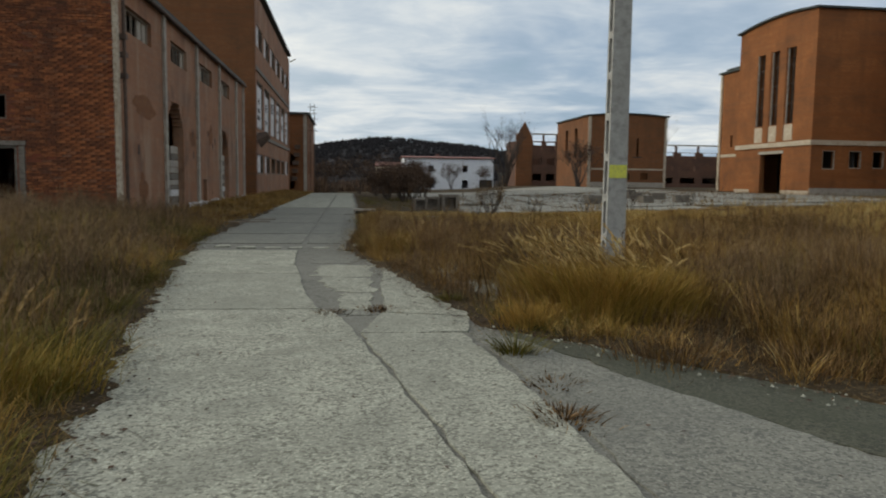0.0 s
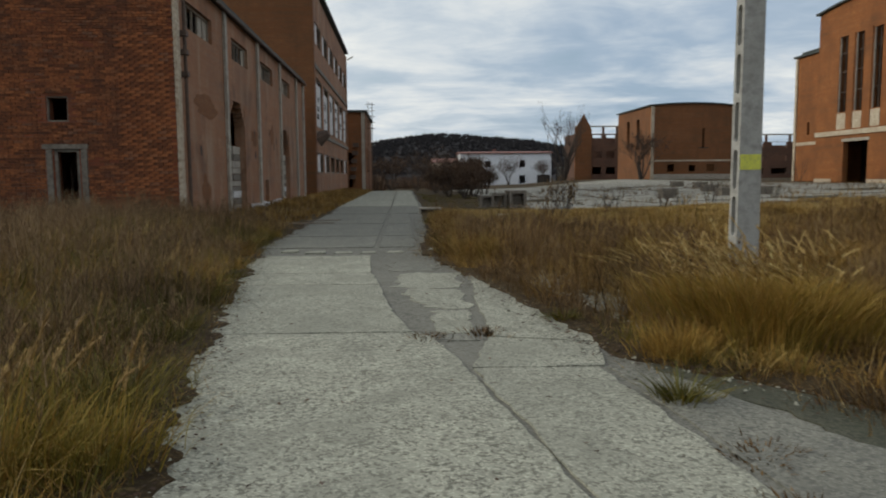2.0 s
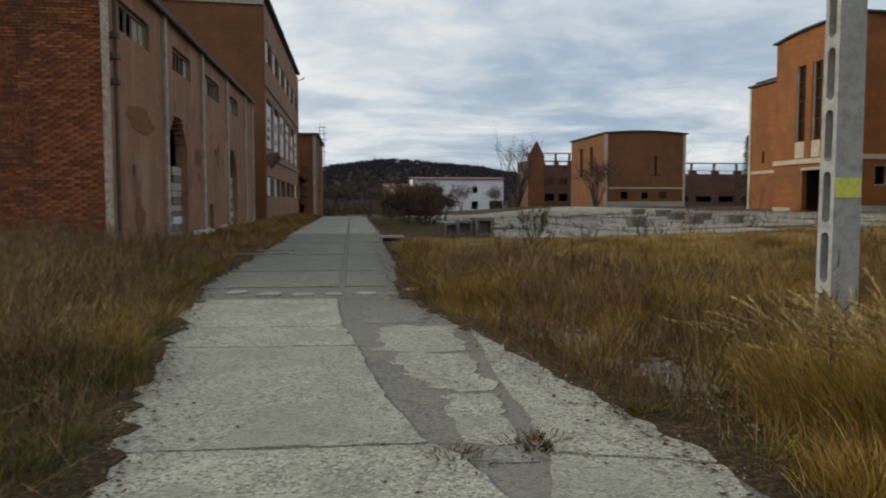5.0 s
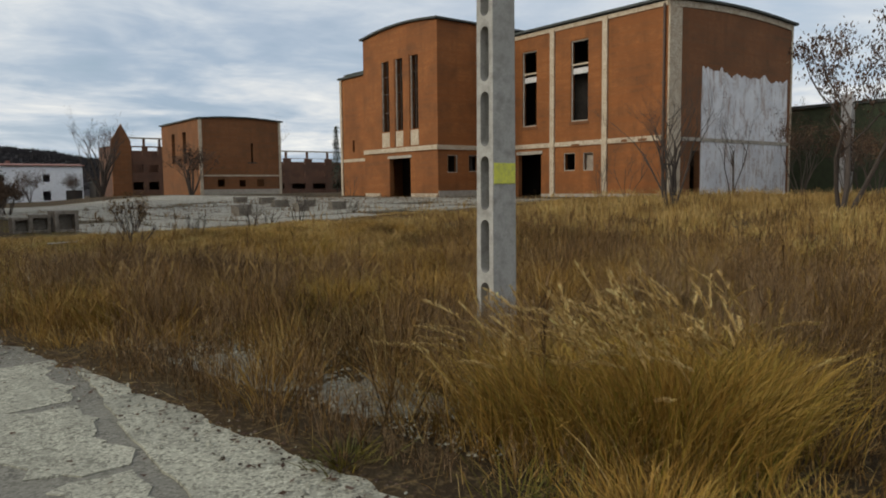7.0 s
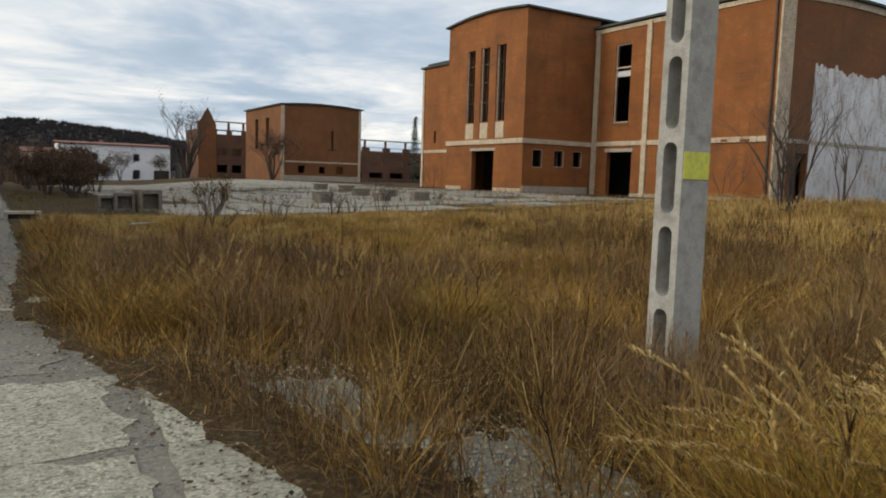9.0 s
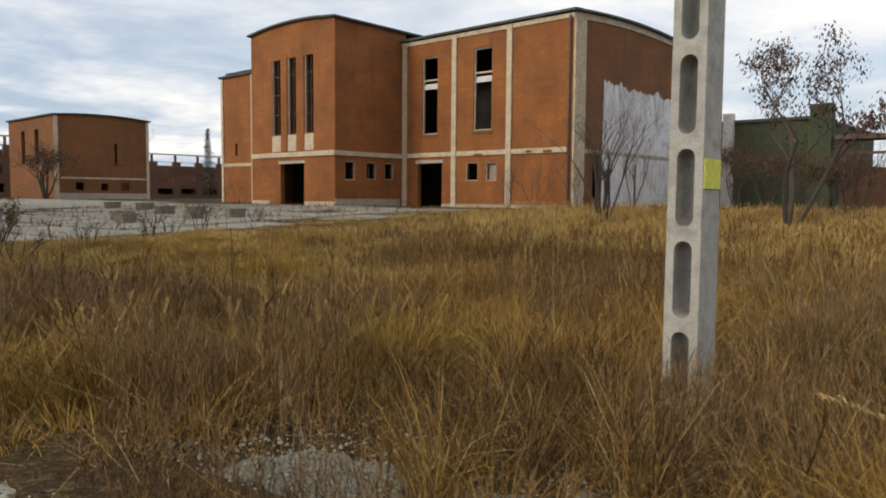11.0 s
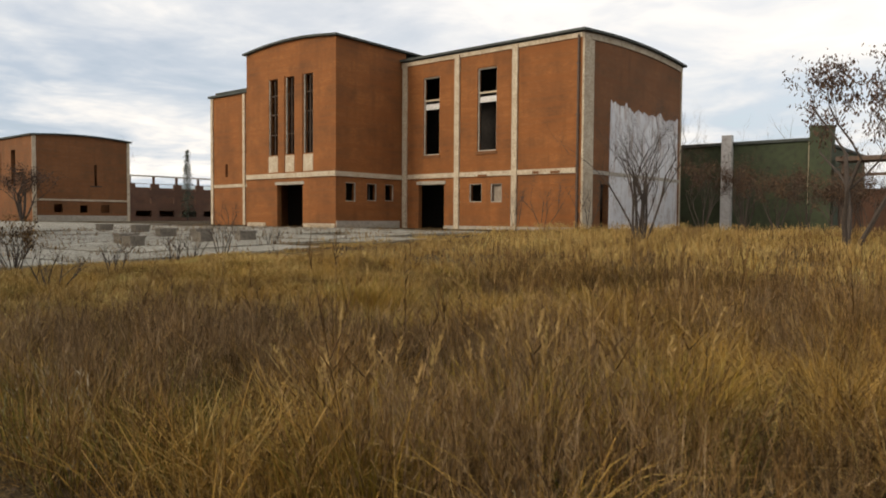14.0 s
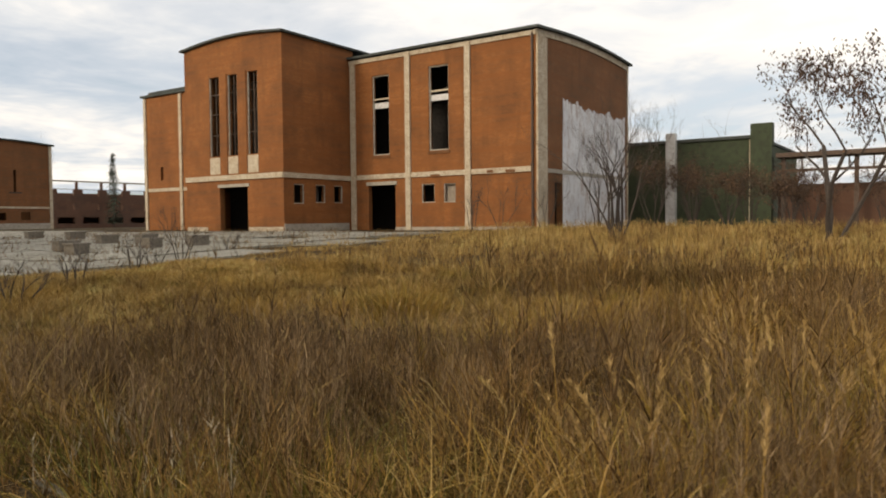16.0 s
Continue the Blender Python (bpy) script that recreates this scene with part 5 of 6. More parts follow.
def reed_clump(x, y, stems, blades, h, spread, seed, label, wind=0.9, nod=0.5, green=0.5, mats=(None, None), sway=1.2):
    """A tuft of reed grass: green-gold blades below, arching stems with feathery heads above."""
    np.random.seed(seed)
    t = thing("reed_grass_clump", label, "grass clump", "reed grass clumps")
    t.location = (x, y, ground_z(x, y))

    def base(n, s):
        b = np.random.normal(0, s, (n, 3))
        b[:, 2] = 0
        return b
    b = base(blades, spread)
    out = np.arctan2(b[:, 1], b[:, 0]) + np.random.normal(0, 0.6, blades)
    v, tr = ribbons(b, np.random.uniform(0.35, 0.8, blades) * h, np.random.uniform(0.004, 0.008, blades), out, np.random.uniform(0.05, 0.35, blades), np.random.uniform(0.1, 0.8, blades))
    k = int(blades * green)
    mesh_np("green_foliage", v[:k * 7], tr[:k * 5], mats[0] or CLUMP_GREEN, "", "", t)
    mesh_np("dry_foliage", v[k * 7:], tr[k * 5:] - k * 7, mats[1] or CLUMP_GOLD, "", "", t)
    if stems:
        b = base(stems, spread * 0.85)
        az = np.random.normal(wind, sway, stems)
        hh, le, be = np.random.uniform(0.75, 1.2, stems) * h, np.random.uniform(0.0, 0.16, stems), np.random.uniform(0.3, 1.0, stems) * nod
        v, tr = ribbons(b, hh, np.full(stems, 0.005), az, le, be)
        mesh_np("stalk_sheaf", v, tr, CLUMP_GOLD, "", "", t)
        v, tr = plume_set(b, hh, az, le, be, 16, 0.72, 4)
        mesh_np("plume_mass", v, tr, CLUMP_PLUME if wind > 2 else PLUME, "", "", t)
    return t


def tussocks(name, n, area, mat, label, seed, kind, h=(0.3, 0.6), r=0.16, blades=70, width=(0.004, 0.008), margin=0.05, levels=4):
    """Single tufts of grass whose blades spring from one root and arch outwards; kind(x, y): how likely a tuft stands there."""
    rnd = np.random.RandomState(seed)
    np.random.seed(seed)
    roots = []
    for x, y in zip(rnd.uniform(area[0], area[1], n), rnd.uniform(area[2], area[3], n)):
        if free_of_paving(x, y, margin) and rnd.rand() < kind(x, y):
            roots.append((x, y, rnd.uniform(0.6, 1.3), rnd.uniform(h[0], h[1]) * (0.35 + 0.65 * meadow_height(x, y) / 0.74)))
    roots = np.repeat(np.array(roots), blades, 0)
    m = len(roots)
    off = np.random.normal(0, 1, (m, 2)) * (r * 0.5 * roots[:, 2])[:, None]
    b = np.stack([roots[:, 0] + off[:, 0], roots[:, 1] + off[:, 1], np.array([ground_z(x, y) for x, y in roots[:, :2]])], 1)
    out = np.arctan2(off[:, 1], off[:, 0]) + np.random.normal(0, 0.5, m)
    v, t = ribbons(b, roots[:, 3] * np.random.uniform(0.45, 1.1, m), np.random.uniform(width[0], width[1], m), out, np.random.uniform(0.05, 0.45, m), np.random.uniform(0.1, 0.9, m), levels)
    return mesh_np(name, v, t, mat, label, "grass")


def patchy(scale, z, low, high):
    """A likelihood that comes and goes over the field."""
    return lambda x, y: smooth(low, high, noise.noise((x * scale, y * scale, z)))


def fallen_stems(name, n, area, mat, label, seed, length=(0.35, 0.9), width=0.004):
    """Long thin stems that have toppled over and lie across the growth."""
    np.random.seed(seed)
    b = scatter(n, *area, 0.1, 0.0, seed, 3, 0.25)
    m = len(b)
    b[:, 2] += tallness(b) * np.random.uniform(0.1, 0.55, m)
    k = np.random.uniform(0.12, 0.5, m)
    reach = np.random.uniform(length[0], length[1], m)
    v, t = ribbons(b, reach * k, np.full(m, width), np.random.uniform(0, 6.283, m), 0.9 / k, 0.05 / k, 4)
    return mesh_np(name, v, t, mat, label, "grass")


# east field, from the road outwards
grass_field("short_grass", 52000, (-0.4, 8.0, 3.6, 22.0), (0.10, 0.40), (0.004, 0.008), STRAW, "short dry straw-coloured grass tufts", 11, 0.7, 1.0, 22, -0.16, -0.1, 0.10)
grass_field("tall_grass", 30000, (-0.1, 11.0, 4.0, 26.0), (0.45, 1.0), (0.0035, 0.007), STRAW, "tall dry straw-coloured meadow grass", 12, 0.6, 1.0, 30, 0.02, -0.05, 0.12)
tussocks("ochre_tufts", 2600, (0.6, 12.0, 4.0, 28.0), GOLD, "ochre-gold grass tufts in the meadow", 26, patchy(0.55, 31, -0.1, 0.45), (0.45, 0.85), 0.18, 75)
tussocks("green_tufts", 2200, (0.4, 12.0, 4.0, 28.0), GREENISH, "yellow-green grass tufts among the straw", 13, patchy(0.5, 47, -0.05, 0.5), (0.30, 0.65), 0.20, 75)
tussocks("straw_tufts", 3000, (0.4, 13.0, 4.0, 28.0), STRAW, "bleached straw tufts among the weeds", 33, patchy(0.6, 58, -0.2, 0.5), (0.40, 0.9), 0.16, 55)
weed_field("dead_weeds", 30000, (0.1, 11.0, 4.5, 24.0), (0.45, 0.95), WEED, "dense brown dead weed stalks", 14, 0.004, 12, 0.0, -0.15, 9, 0.13)
weed_field("fine_weeds", 15000, (0.9, 9.0, 7.0, 19.0), (0.5, 1.0), WEED_GREY, "grey-brown feathery dead weeds", 34, 0.0032, 14, 0.15, -0.05, 12, 0.12)
fallen_stems("fallen_stems", 6500, (0.8, 9.0, 7.5, 20.0), STRAW, "pale toppled stems lying across the weeds", 35)
weed_field("far_weeds", 17000, (9.0, 36.0, 2.0, 31.0), (0.5, 0.9), WEED, "brown dead weeds across the field", 15, 0.010, 7, 0.1, -0.05, 9, 0.25)
grass_field("far_grass", 50000, (8.0, 40.0, -2.0, 33.0), (0.35, 0.75), (0.008, 0.015), STRAW, "dry straw-coloured grass across the field", 16, 0.3, 0.6, 40, 0.0, -0.05, 0.28)
grass_field("gold_band", 42000, (11.0, 38.0, 8.0, 33.0), (0.5, 0.9), (0.009, 0.016), HOLLOW, "band of pale golden grass before the hall", 21, 0.2, 0.5, 40, 0.0, 0.0, 0.3)
reed_field("mid_reeds", 260, (2.0, 9.0, 10.5, 19.0), (0.7, 0.95), "feathery reed grass in the meadow", 22, 0.7, 0.05, 12, 12)
reed_field("far_reeds", 2100, (14.0, 36.0, 8.0, 32.0), (0.5, 0.78), "feathery reed grass far across the field", 23, 1.3, 0.0, 14, 4)
tussocks("hollow_tufts", 5200, (1.0, 13.0, 16.5, 31.5), HOLLOW, "low ochre-gold grass tufts in the hollow", 30, lambda x, y: 0.15 + 0.85 * lawn(x, y), (0.28, 0.55), 0.30, 26, (0.007, 0.014), 0.1, 3)
tussocks("hollow_green", 1300, (2.0, 12.0, 16.5, 30.0), GREENISH, "mossy yellow-green grass in the hollow", 36, patchy(0.35, 63, 0.0, 0.5), (0.16, 0.35), 0.30, 30, (0.007, 0.013), 0.1, 3)
# west verge
grass_field("west_grass", 34000, (-8.0, -1.2, 1.2, 22.0), (0.25, 0.85), (0.004, 0.008), STRAW, "long dry grass beside the road", 17, 0.55, 1.0, 30, -0.12, -0.05, 0.11)
tussocks("west_tufts", 1500, (-6.5, -1.4, 1.2, 20.0), GREENISH, "arching yellow-green tufts on the verge", 37, patchy(0.6, 71, -0.3, 0.3), (0.35, 0.7), 0.2, 80)
tussocks("west_gold_tufts", 900, (-7.5, -1.6, 1.2, 21.0), GOLD, "golden dry tufts on the verge", 38, patchy(0.6, 75, -0.1, 0.4), (0.4, 0.8), 0.17, 70)
fallen_stems("west_fallen_stems", 700, (-6.0, -1.8, 2.0, 14.0), STRAW, "pale toppled stems on the verge", 39)
grass_field("west_green_grass", 36000, (-5.5, -1.2, 1.2, 20.0), (0.15, 0.6), (0.004, 0.009), GREENISH, "green and yellow grass at the road edge", 18, 0.55, 1.0, 30, -0.15, -0.1, 0.12)
weed_field("west_weeds", 20000, (-13.0, -2.4, 3.0, 21.6), (0.55, 1.1), WEED_GREY, "grey-brown dead weeds by the brick hall", 19, 0.005, 12, 0.1, 0.0, 9, 0.15)
grass_field("wall_foot_grass", 22000, (-6.3, -3.3, 21.5, 80.0), (0.15, 0.5), (0.010, 0.020), STRAW, "dry grass along the foot of the wall", 20, 0.2, 0.4, 10)
reed_field("west_reeds", 130, (-5.0, -1.9, 2.2, 16.0), (0.75, 1.0), "nodding grass heads on the west verge", 24, 0.8, 0.0, 4, 12, 0.6)
grass_field("yard_edge_grass", 9000, (1.0, 8.0, 26.0, 60.0), (0.2, 0.6), (0.010, 0.02), GREENISH, "greener grass beside the far road", 25, 0.2, 0.4, 12, 0.0, -0.2, 0.2)
weed_field("dark_stalks", 420, (1.2, 14.0, 5.0, 26.0), (1.0, 1.5), WEED, "tall dark dead stalks above the meadow", 27, 0.009, 16, 0.2, -0.3, 2, 0.3)
weed_field("seed_fluff", 26, (0.6, 1.4, 15.4, 16.4), (0.45, 0.6), FLUFF, "grey fluffy seed heads near the road", 28, 0.006, 12, 0.1)
weed_field("yard_joint_weeds", 0 + 2600, (5.0, 30.0, 31.0, 41.0), (0.35, 0.7), WEED, "brown weeds along the edge of the yard", 29, 0.012, 6, 0.0, -0.2)
crumbs()
# clumps that stand out
for k, (x, y, st, bl, h, sp, gr, text) in enumerate((
        (2.75, 7.75, 80, 2900, 1.05, 0.27, 0.4, "big golden reed grass clump with nodding feathery heads"),
        (3.30, 7.75, 52, 1900, 1.0, 0.26, 0.35, "golden reed grass clump beside a larger one"),
        (2.45, 8.35, 34, 1500, 0.95, 0.22, 0.4, "golden reed grass clump by the slab edge"),
        (3.6, 8.2, 18, 1000, 0.95, 0.26, 0.4, "reed grass clump near the concrete pole"),
        (1.85, 7.15, 0, 900, 0.52, 0.13, 0.1, "low orange-brown dry tuft at the slab edge"),
        (1.5, 13.6, 20, 900, 0.85, 0.22, 0.5, "yellow-green reed tuft in the meadow"),
        (2.7, 13.4, 24, 900, 0.85, 0.25, 0.5, "reed grass tuft with pale upright heads"),
        (3.6, 12.9, 20, 900, 0.85, 0.25, 0.4, "reed grass tuft among brown weeds"),
        (1.2, 15.2, 4, 800, 0.55, 0.22, 0.7, "low green tuft near the road"),
        (5.6, 15.8, 12, 800, 1.0, 0.25, 0.4, "pale reed grass tuft further out"),
        (6.4, 18.6, 12, 800, 1.0, 0.28, 0.3, "pale golden reed tuft further out"),
        (4.6, 16.5, 0, 900, 0.6, 0.3, 0.8, "low yellow-green tuft in the hollow"),
        (-2.35, 4.95, 14, 700, 0.78, 0.2, 0.7, "nodding reed tuft on the verge"),
        (-2.75, 4.4, 12, 700, 0.8, 0.22, 0.6, "pale-headed reed tuft on the verge"),
        (-1.98, 5.2, 6, 500, 0.62, 0.15, 0.8, "low green reed tuft at the road edge"),
        (2.75, 5.75, 0, 700, 0.38, 0.25, 0.7, "dry tuft at the edge of the concrete"),
        (3.7, 5.3, 0, 700, 0.4, 0.28, 0.7, "brown tuft at the edge of the concrete"))):
    reed_clump(x, y, st, bl, h, sp, 40 + k, text, 2.7 if k < 4 else 1.0, 0.68 if k < 4 else 0.4, gr, (WEED, STRAW) if "edge of the concrete" in text else (None, None), 0.8 if k < 4 else 1.2)


# ---- bare trees and shrubs ----
def limb(bm, p, q, r0, r1, sides=5):
    d = (q - p)
    if d.length < 1e-4:
        return
    m = d.to_track_quat("Z", "Y").to_matrix()
    a_ = [bm.verts.new(p + m @ Vector((math.cos(6.2832 * k / sides) * r0, math.sin(6.2832 * k / sides) * r0, 0))) for k in range(sides)]
    b_ = [bm.verts.new(q + m @ Vector((math.cos(6.2832 * k / sides) * r1, math.sin(6.2832 * k / sides) * r1, 0))) for k in range(sides)]
    for k in range(sides):
        j = (k + 1) % sides
        bm.faces.new((a_[k], a_[j], b_[j], b_[k]))


def grow(bm, rnd, p, d, length, r, depth, tips, spread):
    n = 3
    for k in range(n):
        d = (d + Vector((rnd.gauss(0, 0.10), rnd.gauss(0, 0.10), rnd.gauss(0.03, 0.06)))).normalized()
        q = p + d * (length / n)
        r1 = r * 0.86
        limb(bm, p, q, r, r1, 6 if depth > 2 else (4 if depth > 0 else 3))
        p, r = q, r1
        if depth > 0 and (k > 0 or depth < 3):
            for _ in range(rnd.choice((1, 1, 2))):
                side = Vector((rnd.gauss(0, 1), rnd.gauss(0, 1), rnd.uniform(0.0, 0.7))).normalized()
                grow(bm, rnd, p, (d * (1 - spread) + side * spread).normalized(), length * rnd.uniform(0.45, 0.72), r * 0.58, depth - 1, tips, spread)
    tips.append((p, d))


def bare_tree(name, x, y, h, seed, label, stems=1, depth=4, r=0.10, spread=0.55, leaves=0, category="tree", group="", leaf=0.05, leaf_mat=None, lean=(0.15, 0.5)):
    rnd = random.Random(seed)
    t = thing(name, label, category, group)
    t.location = (x, y, ground_z(x, y) - 0.1)
    tips = []
    for s in range(stems):
        bm = bmesh.new()
        a_ = 6.283 * s / max(1, stems) + rnd.random()
        out = 0.0 if stems == 1 else rnd.uniform(*lean)
        d = Vector((math.cos(a_) * out, math.sin(a_) * out, 1)).normalized()
        grow(bm, rnd, Vector((math.cos(a_) * 0.12 * (stems > 1), math.sin(a_) * 0.12 * (stems > 1), 0)), d, h * rnd.uniform(0.42, 0.52), r * rnd.uniform(0.7, 1.0), depth, tips, spread)
        part("stem" if stems > 1 else "trunk", bm, BARK, t)
    if leaves:
        np.random.seed(seed)
        pick = [tips[rnd.randrange(len(tips))] for _ in range(leaves)]
        b = np.array([tuple(p) for p, _ in pick]) + np.random.normal(0, 2.0 * leaf, (leaves, 3))
        v, tr = ribbons(b, -np.random.uniform(1.2, 2.2, leaves) * leaf, np.random.uniform(0.6, 1.2, leaves) * leaf, np.random.uniform(0, 6.28, leaves), np.random.uniform(0.2, 1.0, leaves), np.zeros(leaves), 3, True)
        mesh_np("foliage", v, tr, leaf_mat or LEAF, "", "", t)
    return t


bare_tree("bare_shrub", 23.9, 22.4, 5.3, 3, "tall bare many-stemmed shrub standing in the field", 9, 5, 0.06, 0.42, 0, "shrub", lean=(0.08, 0.42))
bare_tree("bare_shrub", 42.9, 31.0, 6.6, 4, "slender bare shrub before the plastered wall", 4, 5, 0.06, 0.40, 0, "shrub", lean=(0.05, 0.25))
bare_tree("leafy_tree", 22.8, 15.45, 6.5, 5, "young tree with dark withered leaves and seed clusters", 3, 4, 0.10, 0.55, 2600, "tree", "", 0.06)
bare_tree("bare_tree", 30.6, 140.0, 13.0, 6, "dense dark bare tree near the ruins", 9, 5, 0.24, 0.36, 900, "tree", "", 0.10, BARK, (0.05, 0.34))
bare_tree("bare_tree", 34.8, 108.0, 7.5, 7, "brown shrubby tree at the corner of the square hall", 7, 4, 0.16, 0.55, 1900, "tree", "", 0.11)
bare_tree("bare_tree", 52.0, 132.0, 15.0, 8, "thin bare tree behind the halls", 2, 4, 0.12, 0.4)
bare_tree("bare_tree", 61.0, 140.0, 17.0, 9, "tall thin bare tree behind the halls", 1, 4, 0.16, 0.4)
for k, (x, y, h) in enumerate(((88, 34, 12), (92, 40, 13), (86, 44, 11.5), (95, 31, 12), (90, 28, 10.5), (99, 45, 13), (84, 25, 9.5))):
    bare_tree("bare_tree", x, y, h, 20 + k, "thin bare tree behind the green hall", 2, 4, 0.10, 0.35, 0, "tree", "bare trees behind the green hall")
for k, (x, y, h) in enumerate(((37.2, 34.8, 4.5), (36.8, 36.6, 3.4), (38.6, 32.6, 4.2), (36.5, 62.0, 3.0), (33.0, 61.5, 2.4))):
    bare_tree("bare_shrub", x, y, h, 40 + k, "thin bare shrub growing against the brick wall", 4, 3, 0.03, 0.4, 0, "shrub", "shrubs along the wall")
for k, (x, y, h) in enumerate(((7.5, 28.6, 1.1), (10.2, 30.6, 1.4), (12.9, 32.2, 1.7), (4.7, 25.4, 1.2), (11.2, 31.2, 0.9), (17.0, 35.0, 1.0))):
    bare_tree("bare_shrub", x, y, h, 50 + k, "small leafless bush at the yard's edge", 5, 3, 0.022, 0.5, 0, "shrub", "bushes at the yard's edge")
for k, (x, y, h) in enumerate(((3.0, 54, 2.2), (4.0, 52, 2.5), (5.0, 56, 2.6), (4.4, 60, 2.8), (3.2, 62, 2.4), (6.0, 58, 2.4), (3.8, 49, 1.8), (2.6, 67, 2.6), (5.4, 64, 3.0), (9, 95, 5), (12, 130, 6), (11, 165, 7), (14, 172, 7.5), (-2, 115, 6), (2, 120, 7), (-8, 125, 8), (6, 128, 7), (24.5, 172, 6.5), (32.5, 172, 6.0), (39.5, 168, 6))):
    bare_tree("brown_thicket", x, y, h, 70 + k, "dense reddish-brown leafless thicket", 7, 4, 0.04 if y < 90 else 0.08, 0.5, 3600 if y < 90 else 1500, "shrub", "thickets beside the far road", 0.045 if y < 90 else 0.11, TWIG)
for k, (x, y, h) in enumerate(((47, 24, 3.2), (50, 27, 4.0), (54, 24, 3.6), (57, 29, 4.6), (44, 20, 2.6), (52, 20, 3.2), (58, 22, 4.2), (48, 29, 4.6), (40, 14, 2.4), (56, 16, 3.6), (46, 10, 3.0), (54, 8, 4.0), (60, 12, 4.5), (57, 2, 5), (62, -6, 6), (50, -4, 5))):
    bare_tree("brown_thicket", x, y, h * 1.25, 100 + k, "dense brown leafless thicket before the green hall", 7, 4, 0.045, 0.5, 2800, "shrub", "thickets before the green hall", 0.05, TWIG)


bare_tree("brown_thicket", 6.4, 31.9, 1.5, 135, "low dry rust-brown bush at the yard's edge", 12, 3, 0.02, 0.35, 900, "shrub", "", 0.035, WEED)
bare_tree("dry_creeper", -9.4, 21.62, 2.6, 140, "leafless creeper hanging in the gable doorway", 4, 3, 0.012, 0.35, 0, "creeper")


def spruce(x, y, h, seed):
    rnd = random.Random(seed)
    t = thing("spruce_tree", "dark narrow spruce behind the hall", "tree")
    t.location = (x, y, ground_z(x, y))
    bm = bmesh.new()
    limb(bm, Vector((0, 0, 0)), Vector((0, 0, h)), 0.16, 0.02, 6)
    part("trunk", bm, BARK, t)
    np.random.seed(seed)
    n = 1100
    s = np.random.uniform(0.08, 1.0, n)
    a_ = np.random.uniform(0, 6.283, n)
    rr = (1 - s) * h * 0.14 * np.random.uniform(0.1, 0.8, n)
    b = np.stack([np.cos(a_) * rr, np.sin(a_) * rr, s * h], 1)
    v, tr = ribbons(b, -np.random.uniform(0.2, 0.5, n), np.random.uniform(0.12, 0.25, n), a_, -np.random.uniform(0.8, 2.2, n), np.zeros(n), 3, True)
    mesh_np("crown", v, tr, CROWN, "", "", t)


spruce(80.0, 146.0, 14.8, 3)


# ---- wooded hill ----
def wooded_hill():
    def ridge(x):
        h = 28.3 * math.exp(-((x - 32) / 105.0) ** 2) + 6.0 * math.exp(-((x + 90) / 90.0) ** 2) + 10 * math.exp(-((x - 190) / 90.0) ** 2)
        return h + 1.2 * noise.noise((x * 0.03, 0, 0)) - 5.0
    verts, faces = [], []
    xs = [-420 + 14 * k for k in range(72)]
    for j, (y, k) in enumerate(((300, -0.08), (345, 0.25), (400, 0.72), (450, 1.0), (520, 0.9), (640, -0.1))):
        for x in xs:
            verts.append((x, y, ridge(x) * k - (1.5 if k < 0 else 0)))
    w = len(xs)
    for j in range(5):
        for i in range(w - 1):
            faces.append((j * w + i, j * w + i + 1, (j + 1) * w + i + 1, (j + 1) * w + i))
    me = bpy.data.meshes.new("hill")
    me.from_pydata(verts, [], faces)
    me.materials.append(FOREST)
    tagged(new("hill", me), "low dark wooded hill on the skyline", "hill", kind="structure")
    # the trees on it: rounded crowns of many fine twigs
    np.random.seed(77)
    n, per = 9500, 26
    x = np.random.uniform(-200, 260, n)
    y = 316 + 142 * np.random.uniform(0, 1, n)
    prof = np.interp(y, [300, 345, 400, 450, 520], [-0.08, 0.25, 0.72, 1.0, 0.9])
    z = np.array([ridge(v) for v in x]) * prof
    size = np.repeat(np.random.uniform(0.9, 2.1, n), per)
    a_, up = np.random.uniform(0, 6.283, n * per), np.random.uniform(-0.2, 1.0, n * per)
    flat = np.sqrt(1 - up * up)
    inner = np.random.uniform(0.15, 0.8, n * per) * size
    b = np.stack([np.repeat(x, per) + np.cos(a_) * flat * inner, np.repeat(y, per) + np.sin(a_) * flat * inner, np.repeat(z, per) + 0.6 + 0.9 * up * inner], 1)
    v, t = ribbons(b, size * (0.3 + 0.5 * np.maximum(up, 0)), size * np.random.uniform(0.2, 0.45, n * per), a_, flat * np.random.uniform(0.3, 1.0, n * per), np.zeros(n * per), 2)
    mesh_np("hill_woods", v, t, FOREST, "bare grey-brown woods covering the hill", "woods")


wooded_hill()


def far_scrub():
    """Leafless scrub that closes the view between the road's end and the hill."""
    np.random.seed(83)
    n = 16000
    x, y = np.random.uniform(-40, 13, n), np.random.uniform(112, 200, n)
    x = np.where(y < 150, np.where(np.abs(x - 0.5) < 4, x - 9, x), x)
    b = np.stack([x, y, np.array([ground_z(p, q) for p, q in zip(x, y)])], 1)
    tall = np.array([2.6 + 2.2 * noise.noise((p * 0.12, q * 0.12, 6)) for p, q in zip(x, y)])
    v, t = ribbons(b, tall * np.random.uniform(0.5, 1.1, n), np.random.uniform(0.08, 0.22, n), np.random.uniform(0, 6.283, n), np.random.uniform(0, 0.4, n), np.random.uniform(0, 0.3, n), 3)
    mesh_np("far_scrub", v, t, TWIG, "dark brown leafless scrub beyond the road's end", "scrub")


far_scrub()


